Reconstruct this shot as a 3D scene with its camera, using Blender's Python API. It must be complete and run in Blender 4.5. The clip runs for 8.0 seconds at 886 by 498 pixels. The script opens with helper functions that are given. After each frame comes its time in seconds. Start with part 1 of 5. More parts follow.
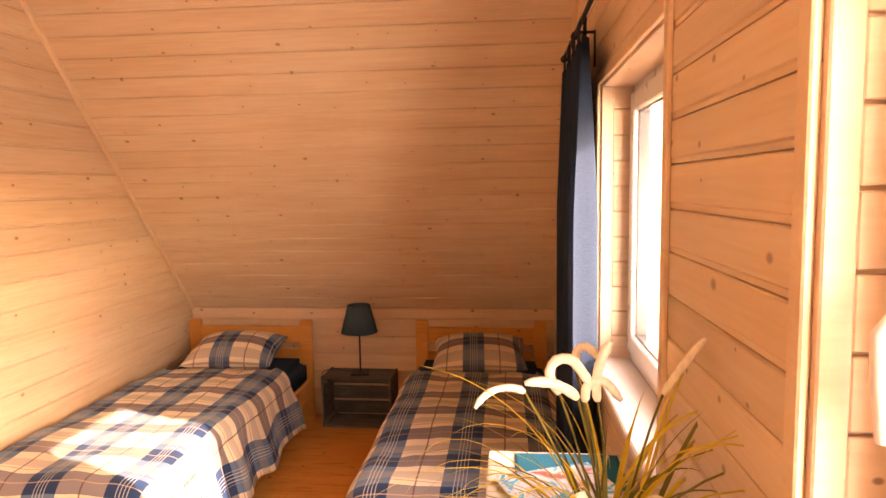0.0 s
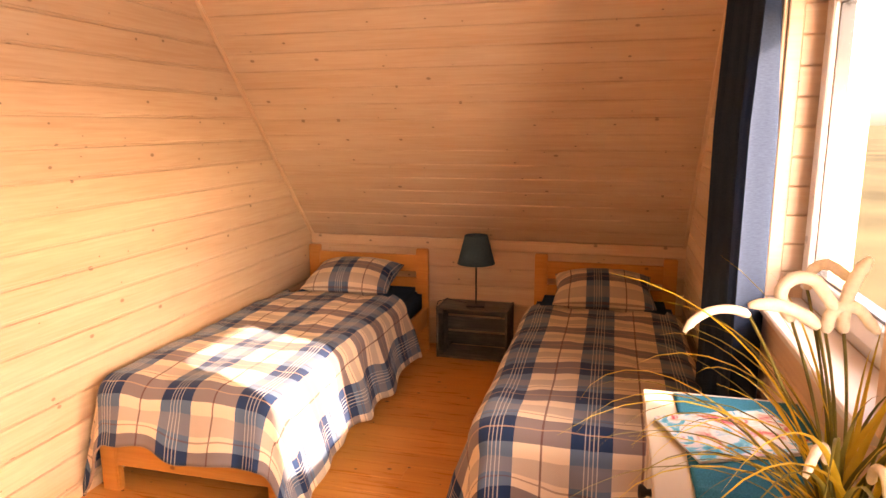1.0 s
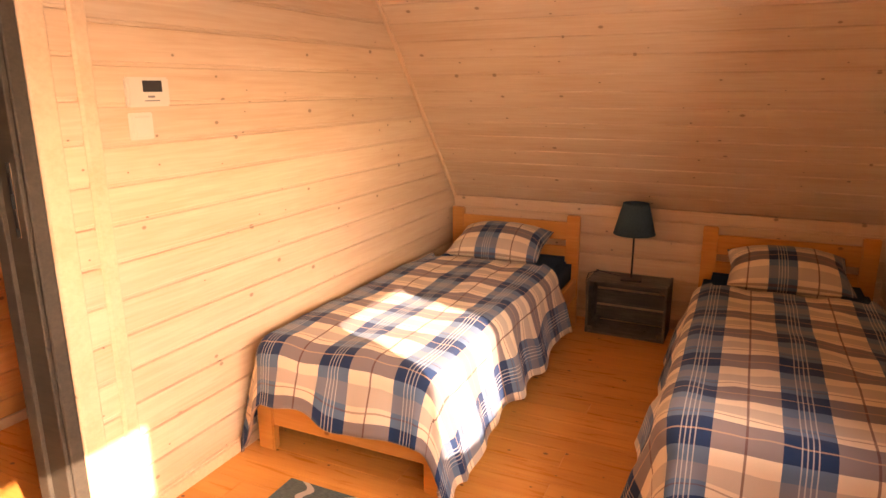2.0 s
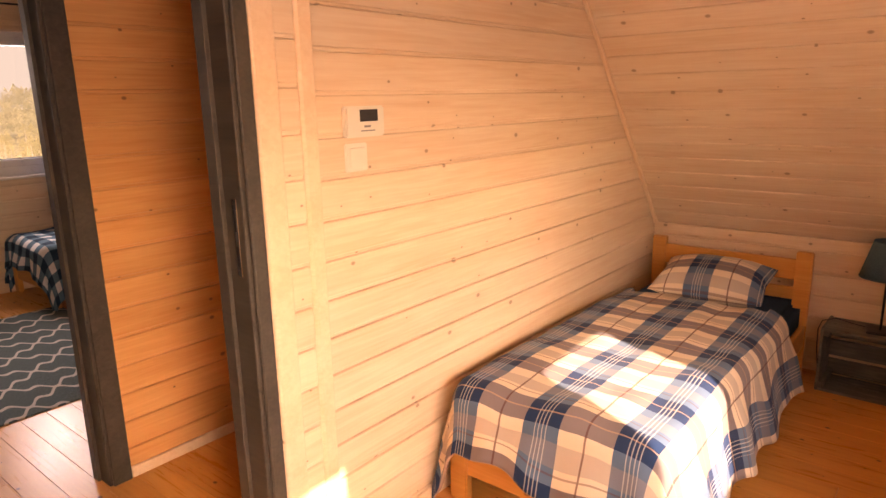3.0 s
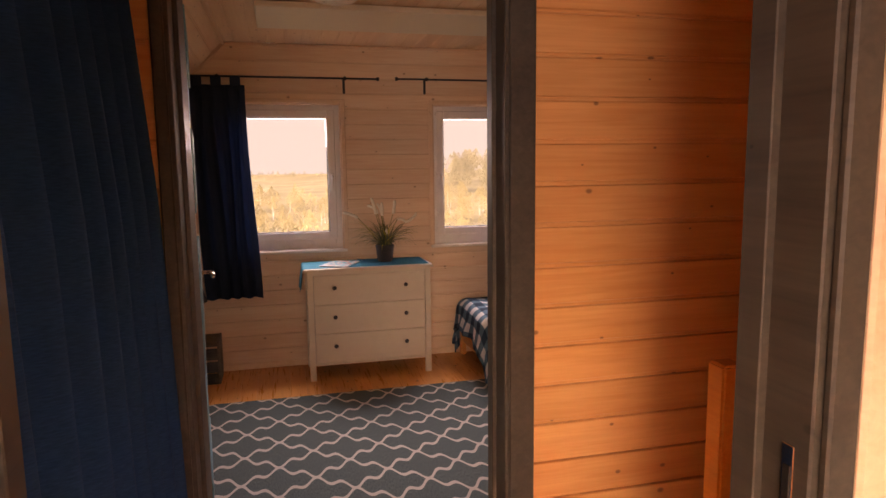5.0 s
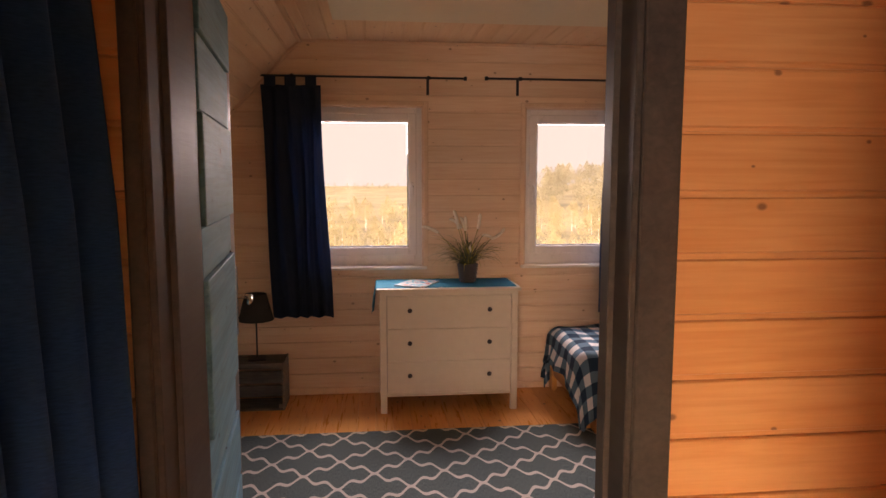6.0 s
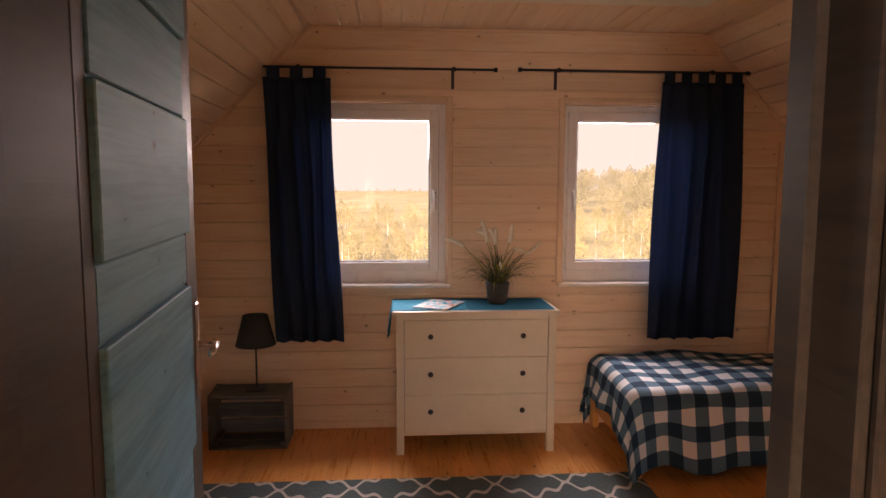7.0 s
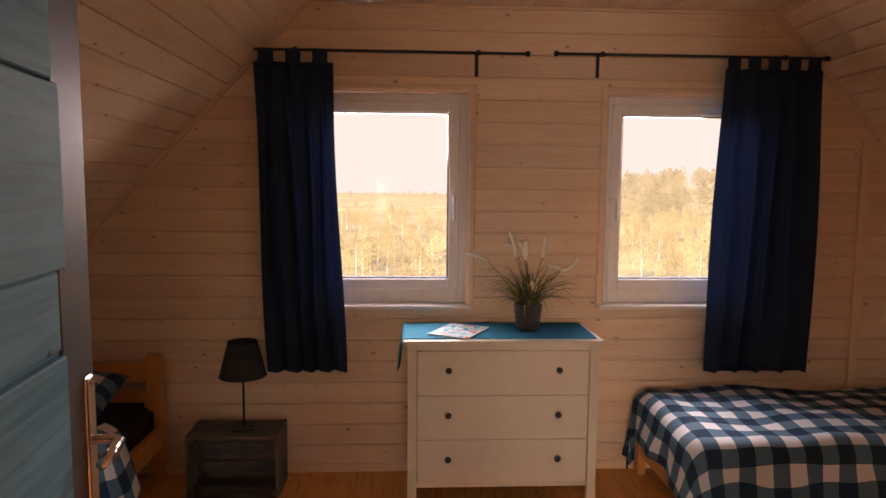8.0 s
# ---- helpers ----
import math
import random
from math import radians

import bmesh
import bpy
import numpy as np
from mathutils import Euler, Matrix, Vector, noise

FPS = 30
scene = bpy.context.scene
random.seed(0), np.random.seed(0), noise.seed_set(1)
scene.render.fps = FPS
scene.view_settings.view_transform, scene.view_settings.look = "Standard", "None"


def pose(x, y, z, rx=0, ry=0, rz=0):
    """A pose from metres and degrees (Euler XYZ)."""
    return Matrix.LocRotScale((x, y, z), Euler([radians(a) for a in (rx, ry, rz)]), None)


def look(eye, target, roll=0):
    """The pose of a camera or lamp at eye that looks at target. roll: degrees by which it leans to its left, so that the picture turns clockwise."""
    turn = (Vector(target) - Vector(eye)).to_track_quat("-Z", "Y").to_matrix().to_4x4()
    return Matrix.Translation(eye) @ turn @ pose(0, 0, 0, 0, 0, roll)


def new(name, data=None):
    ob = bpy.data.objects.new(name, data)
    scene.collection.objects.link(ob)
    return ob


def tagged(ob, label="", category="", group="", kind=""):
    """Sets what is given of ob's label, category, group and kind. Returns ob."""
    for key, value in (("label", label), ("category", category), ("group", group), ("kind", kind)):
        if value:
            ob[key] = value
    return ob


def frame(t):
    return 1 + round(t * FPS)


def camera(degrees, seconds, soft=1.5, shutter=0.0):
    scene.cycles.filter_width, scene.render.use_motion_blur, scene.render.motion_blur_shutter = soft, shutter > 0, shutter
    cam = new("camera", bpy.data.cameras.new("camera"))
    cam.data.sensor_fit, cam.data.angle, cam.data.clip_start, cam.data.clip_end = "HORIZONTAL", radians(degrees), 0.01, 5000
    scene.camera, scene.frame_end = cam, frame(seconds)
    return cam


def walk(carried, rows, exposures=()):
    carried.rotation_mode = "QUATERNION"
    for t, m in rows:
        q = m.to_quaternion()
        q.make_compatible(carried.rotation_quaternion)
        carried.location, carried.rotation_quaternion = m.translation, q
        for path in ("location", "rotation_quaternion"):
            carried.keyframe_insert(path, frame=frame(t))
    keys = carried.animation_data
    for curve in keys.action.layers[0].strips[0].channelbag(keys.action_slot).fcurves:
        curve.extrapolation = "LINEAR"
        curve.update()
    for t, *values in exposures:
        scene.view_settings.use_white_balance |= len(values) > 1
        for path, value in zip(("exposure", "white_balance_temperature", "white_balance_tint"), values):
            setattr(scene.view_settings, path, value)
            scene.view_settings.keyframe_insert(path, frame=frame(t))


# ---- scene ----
cam = camera(68.6, 8.0)
PATH = [
    (0, (0.853, 1.115, 1.754), (0.657, 3.096, 1.561), -0.8),
    (0.5, (0.79, 1.193, 1.7), (0.442, 3.144, 1.431), -0.7),
    (1, (0.696, 1.268, 1.66), (0.197, 3.168, 1.288), -0.3),
    (1.2, (0.642, 1.303, 1.646), (0.079, 3.176, 1.232), 0.0),
    (2.3, (0.289, 1.481, 1.639), (-0.64, 3.181, 1.142), -0.7),
    (2.5, (0.217, 1.504, 1.654), (-0.791, 3.16, 1.164), -0.9),
    (3, (0.039, 1.586, 1.697), (-1.192, 3.095, 1.242), -1.2),
    (3.5, (-0.138, 1.679, 1.755), (-1.641, 2.937, 1.356), -1.3),
    (4, (-0.339, 1.778, 1.789), (-2.06, 2.74, 1.455), -1.2),
    (4.5, (-0.595, 1.872, 1.797), (-2.453, 2.557, 1.512), -0.9),
    (5, (-0.877, 1.975, 1.812), (-2.802, 2.453, 1.555), -0.7),
    (5.2, (-1.021, 2.02, 1.793), (-2.966, 2.418, 1.55), -0.5),
    (6.3, (-1.694, 2.145, 1.779), (-3.675, 2.319, 1.573), 0.1),
    (6.5, (-1.83, 2.155, 1.782), (-3.814, 2.312, 1.582), 0.1),
    (7, (-2.17, 2.163, 1.784), (-4.155, 2.305, 1.585), 0.2),
    (7.5, (-2.512, 2.178, 1.793), (-4.499, 2.299, 1.602), 0.4),
    (8, (-2.86, 2.175, 1.792), (-4.848, 2.272, 1.601), 0.5),
]
SUN, SKY, SKY_A, LOW_A, FILL_A, SKY_B = 1.9, 0.15, 6.5, 11.0, 2.6, 15.0
EXPOSURES = [(0.0, 3.56, 8700, 33), (3.0, 3.27, 8400, 36), (4.0, 3.18, 8500, 40), (4.5, 3.17, 8400, 42), (5.0, 3.38, 8000, 40), (6.5, 3.5, 7500, 34), (8.0, 3.56, 7200, 33)]
walk(cam, [(t, look(eye, target, roll)) for t, eye, target, roll in PATH], EXPOSURES)

# ---- light ----
world = bpy.data.worlds.new("sky_world")
scene.world = world
world.use_nodes = True
wn, wl = world.node_tree.nodes, world.node_tree.links
sky = wn.new("ShaderNodeTexSky")
sky.sky_type, sky.sun_disc = "NISHITA", False
SUN_DIR = Vector((-1.0, 0.425, -0.55)).normalized()      # the way the light travels
sky.sun_elevation = math.asin(-SUN_DIR.z)
sky.sun_rotation = math.atan2(-SUN_DIR.x, -SUN_DIR.y)
sky.air_density, sky.dust_density = 1.0, 3.0
wl.new(sky.outputs["Color"], wn["Background"].inputs["Color"])
wn["Background"].inputs["Strength"].default_value = SKY

sun_data = bpy.data.lights.new("sun", "SUN")
sun_data.energy, sun_data.angle, sun_data.color = SUN, radians(0.6), (1.0, 0.86, 0.68)
sun = new("sun", sun_data)
sun.matrix_world = look((30, -10, 17), Vector((30, -10, 17)) + SUN_DIR)


def window_fill(x, y, out, watts, tone, slant=0.0, height=3.2):
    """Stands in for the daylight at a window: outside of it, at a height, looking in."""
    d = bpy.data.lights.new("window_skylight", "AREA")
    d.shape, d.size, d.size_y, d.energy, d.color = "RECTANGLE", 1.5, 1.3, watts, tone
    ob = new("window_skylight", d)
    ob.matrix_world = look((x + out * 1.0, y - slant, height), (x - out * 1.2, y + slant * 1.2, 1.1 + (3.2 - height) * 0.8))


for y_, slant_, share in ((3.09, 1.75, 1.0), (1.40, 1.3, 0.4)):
    window_fill(1.46, y_, 1, SKY_A * share, (1.0, 0.95, 0.90), 0.4, 3.0)
    window_fill(1.46, y_, 1, LOW_A, (1.0, 0.90, 0.79), slant_, 1.3)     # added to brighten the slope, in place of light off the sunlit ground outside
# Added lamp at the near window's opening, tilted up to brighten the sloping ceiling.
slope_fill = bpy.data.lights.new("window_daylight", "AREA")
slope_fill.shape, slope_fill.size, slope_fill.size_y, slope_fill.energy, slope_fill.color = "RECTANGLE", 0.36, 0.80, FILL_A, (1.0, 0.93, 0.85)
new("window_daylight", slope_fill).matrix_world = look((1.185, 1.04, 1.60), (0.335, 1.00, 2.10))
window_fill(-7.09, 2.02, -1, SKY_B, (1.0, 0.97, 0.93), 0.0, 2.62)
window_fill(-7.09, 3.88, -1, SKY_B, (1.0, 0.97, 0.93), 0.0, 2.62)


# ---- materials ----
def nodes_of(name):
    m = bpy.data.materials.new(name)
    m.use_nodes = True
    t = m.node_tree
    return m, t.nodes, t.links, t.nodes["Principled BSDF"]


def ramp(n, stops):
    r = n.new("ShaderNodeValToRGB")
    e = r.color_ramp.elements
    while len(e) < len(stops):
        e.new(0.5)
    for k, (p, c) in zip(e, stops):
        k.position, k.color = p, (*c, 1)
    return r


def math_node(n, l, op, a, b=None, c=None):
    m = n.new("ShaderNodeMath")
    m.operation = op
    for i, v in enumerate((a, b, c)):
        if v is None:
            continue
        if isinstance(v, (int, float)):
            m.inputs[i].default_value = v
        else:
            l.new(v, m.inputs[i])
    return m.outputs[0]


def mix_color(n, l, fac, a, b, mode="MIX"):
    m = n.new("ShaderNodeMix")
    m.data_type, m.blend_type = "RGBA", mode
    for i, v in ((0, fac), (6, a), (7, b)):
        if isinstance(v, (int, float)):
            m.inputs[i].default_value = v
        elif isinstance(v, tuple):
            m.inputs[i].default_value = (*v, 1)
        else:
            l.new(v, m.inputs[i])
    return m.outputs[2]


def wood(name, light, dark, knot=(0.12, 0.05, 0.025), rough=0.5, knots=0.5, vary=0.12, wear=0.0, gloss=0.4, relief=0.25):
    """Sawn softwood with its grain along the local x of each piece."""
    m, n, l, b = nodes_of(name)
    co = n.new("ShaderNodeTexCoord").outputs["Object"]
    rnd = n.new("ShaderNodeObjectInfo").outputs["Random"]
    off = n.new("ShaderNodeCombineXYZ")
    for i, k in enumerate((37.0, 11.0, 53.0)):
        l.new(math_node(n, l, "MULTIPLY", rnd, k), off.inputs[i])
    add = n.new("ShaderNodeVectorMath")
    l.new(co, add.inputs[0]), l.new(off.outputs[0], add.inputs[1])
    pos = add.outputs[0]

    def stretched(sx, sy, sz):
        mp = n.new("ShaderNodeMapping")
        mp.inputs["Scale"].default_value = (sx, sy, sz)
        l.new(pos, mp.inputs["Vector"])
        return mp.outputs[0]
    broad = n.new("ShaderNodeTexNoise")
    broad.inputs["Scale"].default_value = 1.0
    broad.inputs["Detail"].default_value = 3
    l.new(stretched(0.9, 7, 9), broad.inputs["Vector"])
    grain = n.new("ShaderNodeTexNoise")
    grain.inputs["Scale"].default_value = 1.0
    grain.inputs["Detail"].default_value = 5
    grain.inputs["Distortion"].default_value = 0.6
    l.new(stretched(3.5, 55, 75), grain.inputs["Vector"])
    tone = math_node(n, l, "MULTIPLY_ADD", grain.outputs["Fac"], 0.5, math_node(n, l, "MULTIPLY", broad.outputs["Fac"], 0.5))
    col = ramp(n, [(0.36, dark), (0.62, light)])
    l.new(tone, col.inputs["Fac"])
    # knots: dark eyes in some of the cells
    vor = n.new("ShaderNodeTexVoronoi")
    vor.voronoi_dimensions = "2D"
    vor.inputs["Scale"].default_value = 1.0
    vor.inputs["Randomness"].default_value = 1.0
    sp = n.new("ShaderNodeSeparateXYZ")
    l.new(stretched(4.6, 6.6, 6.6), sp.inputs[0])
    flat = n.new("ShaderNodeCombineXYZ")
    l.new(sp.outputs[0], flat.inputs[0]), l.new(math_node(n, l, "ADD", sp.outputs[1], sp.outputs[2]), flat.inputs[1])
    l.new(flat.outputs[0], vor.inputs["Vector"])
    sep = n.new("ShaderNodeSeparateColor")
    l.new(vor.outputs["Color"], sep.inputs[0])
    has = math_node(n, l, "LESS_THAN", sep.outputs[0], knots)
    size = math_node(n, l, "MULTIPLY_ADD", math_node(n, l, "POWER", sep.outputs[1], 2.0), 0.06, 0.026)
    near = math_node(n, l, "SUBTRACT", 1.0, math_node(n, l, "DIVIDE", vor.outputs["Distance"], size))
    eye = math_node(n, l, "MULTIPLY", has, math_node(n, l, "MINIMUM", math_node(n, l, "MAXIMUM", math_node(n, l, "MULTIPLY", near, 1.4), 0.0), 0.75))
    halo = math_node(n, l, "MULTIPLY", has, math_node(n, l, "MAXIMUM", math_node(n, l, "SUBTRACT", 0.25, vor.outputs["Distance"]), 0.0))
    c1 = mix_color(n, l, math_node(n, l, "MULTIPLY", halo, 1.2), col.outputs[0], dark)
    c2 = mix_color(n, l, eye, c1, knot)
    # board to board
    shade = math_node(n, l, "MULTIPLY_ADD", rnd, vary, 1.0 - vary / 2)
    hs = n.new("ShaderNodeHueSaturation")
    l.new(c2, hs.inputs["Color"]), l.new(shade, hs.inputs["Value"])
    out = hs.outputs[0]
    if wear:
        wn_ = n.new("ShaderNodeTexNoise")
        wn_.inputs["Scale"].default_value = 1.0
        wn_.inputs["Detail"].default_value = 6
        l.new(stretched(6, 25, 30), wn_.inputs["Vector"])
        wr = ramp(n, [(0.52, (0, 0, 0)), (0.70, (1, 1, 1))])
        l.new(wn_.outputs["Fac"], wr.inputs["Fac"])
        out = mix_color(n, l, math_node(n, l, "MULTIPLY", wr.outputs[0], wear), out, (0.42, 0.40, 0.34))
    l.new(out, b.inputs["Base Color"])
    l.new(math_node(n, l, "MULTIPLY_ADD", grain.outputs["Fac"], 0.25, rough - 0.12), b.inputs["Roughness"])
    b.inputs["Specular IOR Level"].default_value = gloss
    bump = n.new("ShaderNodeBump")
    bump.inputs["Strength"].default_value, bump.inputs["Distance"].default_value = relief, 0.002
    l.new(grain.outputs["Fac"], bump.inputs["Height"]), l.new(bump.outputs[0], b.inputs["Normal"])
    return m


def plain(name, color, rough=0.5, metal=0.0, mottle=0.08, scale=18.0, bump=0.0, spec=0.5):
    m, n, l, b = nodes_of(name)
    co = n.new("ShaderNodeTexCoord").outputs["Object"]
    nz = n.new("ShaderNodeTexNoise")
    nz.inputs["Scale"].default_value, nz.inputs["Detail"].default_value = scale, 5
    l.new(co, nz.inputs["Vector"])
    lo, hi = tuple(c * (1 - mottle) for c in color), tuple(min(1, c * (1 + mottle)) for c in color)
    r = ramp(n, [(0.3, lo), (0.7, hi)])
    l.new(nz.outputs["Fac"], r.inputs["Fac"]), l.new(r.outputs[0], b.inputs["Base Color"])
    l.new(math_node(n, l, "MULTIPLY_ADD", nz.outputs["Fac"], 0.2, rough - 0.1), b.inputs["Roughness"])
    b.inputs["Metallic"].default_value, b.inputs["Specular IOR Level"].default_value = metal, spec
    if bump:
        bp = n.new("ShaderNodeBump")
        bp.inputs["Strength"].default_value, bp.inputs["Distance"].default_value = bump, 0.002
        l.new(nz.outputs["Fac"], bp.inputs["Height"]), l.new(bp.outputs[0], b.inputs["Normal"])
    return m


def weave(n, l, b, uv, scale=900.0, strength=0.15):
    sep = n.new("ShaderNodeSeparateXYZ")
    l.new(uv, sep.inputs[0])
    sx = math_node(n, l, "SINE", math_node(n, l, "MULTIPLY", sep.outputs[0], scale))
    sy = math_node(n, l, "SINE", math_node(n, l, "MULTIPLY", sep.outputs[1], scale))
    nz = n.new("ShaderNodeTexNoise")
    nz.inputs["Scale"].default_value, nz.inputs["Detail"].default_value = 14.0, 4
    l.new(uv, nz.inputs["Vector"])
    h = math_node(n, l, "ADD", math_node(n, l, "MULTIPLY", math_node(n, l, "MULTIPLY", sx, sy), 0.15), nz.outputs["Fac"])
    bp = n.new("ShaderNodeBump")
    bp.inputs["Strength"].default_value, bp.inputs["Distance"].default_value = strength, 0.008
    l.new(h, bp.inputs["Height"]), l.new(bp.outputs[0], b.inputs["Normal"])
    return sep


def band(n, l, v, period, centre, half):
    """1 where v lies within half a width of centre in each period (all in metres)."""
    f = math_node(n, l, "FRACT", math_node(n, l, "DIVIDE", math_node(n, l, "SUBTRACT", v, centre - period / 2), period))
    return math_node(n, l, "LESS_THAN", math_node(n, l, "ABSOLUTE", math_node(n, l, "SUBTRACT", f, 0.5)), half / period)


def tartan(name):
    m, n, l, b = nodes_of(name)
    uv = n.new("ShaderNodeTexCoord").outputs["UV"]
    sep = weave(n, l, b, uv)
    u, v = sep.outputs[0], sep.outputs[1]
    P, PV = 0.36, 0.29
    nu, nv = band(n, l, u, P, 0.0, 0.075), band(n, l, v, PV, 0.0, 0.056)
    gv = band(n, l, v, PV, 0.145, 0.034)
    c = mix_color(n, l, nu, (0.76, 0.64, 0.50), (0.10, 0.165, 0.265))
    d = mix_color(n, l, nu, (0.235, 0.20, 0.205), (0.014, 0.038, 0.105))
    c = mix_color(n, l, nv, c, d)
    c = mix_color(n, l, math_node(n, l, "MULTIPLY", gv, 0.45), c, (0.30, 0.26, 0.25))
    brown = math_node(n, l, "MAXIMUM", band(n, l, u, P, 0.18, 0.004), math_node(n, l, "MULTIPLY", band(n, l, v, PV, 0.092, 0.0032), 0.7))
    c = mix_color(n, l, math_node(n, l, "MULTIPLY", brown, 0.75), c, (0.13, 0.055, 0.05))
    tan = math_node(n, l, "MULTIPLY", band(n, l, v, PV, 0.0, 0.003), 0.6)
    c = mix_color(n, l, tan, c, (0.55, 0.36, 0.25))
    lines = math_node(n, l, "MULTIPLY", band(n, l, u, P, 0.0, 0.031), band(n, l, u, 0.0155, 0.00775, 0.0021))
    c = mix_color(n, l, math_node(n, l, "MULTIPLY", lines, 0.42), c, (0.80, 0.76, 0.70))
    l.new(c, b.inputs["Base Color"])
    b.inputs["Roughness"].default_value, b.inputs["Specular IOR Level"].default_value = 0.85, 0.15
    b.inputs["Sheen Weight"].default_value = 0.1
    return m


def gingham(name):
    m, n, l, b = nodes_of(name)
    uv = n.new("ShaderNodeTexCoord").outputs["UV"]
    sep = weave(n, l, b, uv)
    P = 0.166
    nu, nv = band(n, l, sep.outputs[0], P, 0.0, P / 4), band(n, l, sep.outputs[1], P, 0.0, P / 4)
    c = mix_color(n, l, nu, (0.74, 0.74, 0.73), (0.10, 0.185, 0.25))
    d = mix_color(n, l, nu, (0.10, 0.185, 0.25), (0.018, 0.045, 0.080))
    l.new(mix_color(n, l, nv, c, d), b.inputs["Base Color"])
    b.inputs["Roughness"].default_value, b.inputs["Specular IOR Level"].default_value = 0.85, 0.15
    return m


def lattice_rug(name):
    m, n, l, b = nodes_of(name)
    co = n.new("ShaderNodeTexCoord").outputs["Object"]
    sep = n.new("ShaderNodeSeparateXYZ")
    l.new(co, sep.inputs[0])
    a = math_node(n, l, "MULTIPLY", sep.outputs[0], 2 * math.pi / 0.37)
    c = math_node(n, l, "MULTIPLY_ADD", sep.outputs[1], 2 * math.pi / 0.423, math.pi + 2 * math.pi * 0.111 / 0.423)
    ear = math_node(n, l, "MULTIPLY", math_node(n, l, "COSINE", math_node(n, l, "MULTIPLY", c, 3.0)), 0.37)
    g = math_node(n, l, "MULTIPLY_ADD", math_node(n, l, "MULTIPLY_ADD", math_node(n, l, "COSINE", c), 0.63, ear), 0.5 * math.pi, 0.5 * math.pi)
    d1 = math_node(n, l, "PINGPONG", math_node(n, l, "ADD", math_node(n, l, "SUBTRACT", a, g), 40 * math.pi), math.pi)
    d2 = math_node(n, l, "PINGPONG", math_node(n, l, "ADD", math_node(n, l, "ADD", a, g), 40 * math.pi), math.pi)
    f = math_node(n, l, "MINIMUM", d1, d2)
    nz = n.new("ShaderNodeTexNoise")
    nz.inputs["Scale"].default_value, nz.inputs["Detail"].default_value = 160, 3
    l.new(co, nz.inputs["Vector"])
    edge = math_node(n, l, "MULTIPLY_ADD", nz.outputs["Fac"], 0.14, 0.24)
    line = math_node(n, l, "LESS_THAN", f, edge)
    mp = n.new("ShaderNodeMapping")
    mp.inputs["Scale"].default_value = (40, 240, 1)
    l.new(co, mp.inputs["Vector"])
    sl = n.new("ShaderNodeTexNoise")
    sl.inputs["Scale"].default_value, sl.inputs["Detail"].default_value = 1.0, 3
    l.new(mp.outputs[0], sl.inputs["Vector"])
    ground = ramp(n, [(0.3, (0.060, 0.084, 0.086)), (0.7, (0.140, 0.182, 0.182))])
    l.new(sl.outputs["Fac"], ground.inputs["Fac"])
    l.new(mix_color(n, l, line, ground.outputs[0], (0.58, 0.53, 0.48)), b.inputs["Base Color"])
    b.inputs["Roughness"].default_value, b.inputs["Specular IOR Level"].default_value = 0.95, 0.1
    bp = n.new("ShaderNodeBump")
    bp.inputs["Strength"].default_value, bp.inputs["Distance"].default_value = 0.5, 0.003
    l.new(sl.outputs["Fac"], bp.inputs["Height"]), l.new(bp.outputs[0], b.inputs["Normal"])
    return m


def cloth(name, color, thin=0.0, scale=(60, 60, 420)):
    m, n, l, b = nodes_of(name)
    co = n.new("ShaderNodeTexCoord").outputs["Object"]
    mp = n.new("ShaderNodeMapping")
    mp.inputs["Scale"].default_value = scale
    l.new(co, mp.inputs["Vector"])
    nz = n.new("ShaderNodeTexNoise")
    nz.inputs["Scale"].default_value, nz.inputs["Detail"].default_value = 1.0, 4
    l.new(mp.outputs[0], nz.inputs["Vector"])
    r = ramp(n, [(0.3, tuple(c * 0.75 for c in color)), (0.7, tuple(c * 1.3 for c in color))])
    l.new(nz.outputs["Fac"], r.inputs["Fac"]), l.new(r.outputs[0], b.inputs["Base Color"])
    b.inputs["Roughness"].default_value, b.inputs["Specular IOR Level"].default_value = 0.9, 0.1
    bp = n.new("ShaderNodeBump")
    bp.inputs["Strength"].default_value, bp.inputs["Distance"].default_value = 0.3, 0.001
    l.new(nz.outputs["Fac"], bp.inputs["Height"]), l.new(bp.outputs[0], b.inputs["Normal"])
    if thin:
        tr = n.new("ShaderNodeBsdfTranslucent")
        tr.inputs["Color"].default_value = (color[0] * 2.2, color[1] * 2.2, color[2] * 2.2, 1)
        mx = n.new("ShaderNodeMixShader")
        mx.inputs[0].default_value = thin
        l.new(b.outputs[0], mx.inputs[1]), l.new(tr.outputs[0], mx.inputs[2])
        l.new(mx.outputs[0], n["Material Output"].inputs["Surface"])
    return m


def pane_material():
    m, n, l, b = nodes_of("window_glass")
    tr, gl, mx = n.new("ShaderNodeBsdfTransparent"), n.new("ShaderNodeBsdfGlossy"), n.new("ShaderNodeMixShader")
    gl.inputs["Roughness"].default_value = 0.02
    mx.inputs[0].default_value = 0.004
    l.new(tr.outputs[0], mx.inputs[1]), l.new(gl.outputs[0], mx.inputs[2])
    l.new(mx.outputs[0], n["Material Output"].inputs["Surface"])
    return m


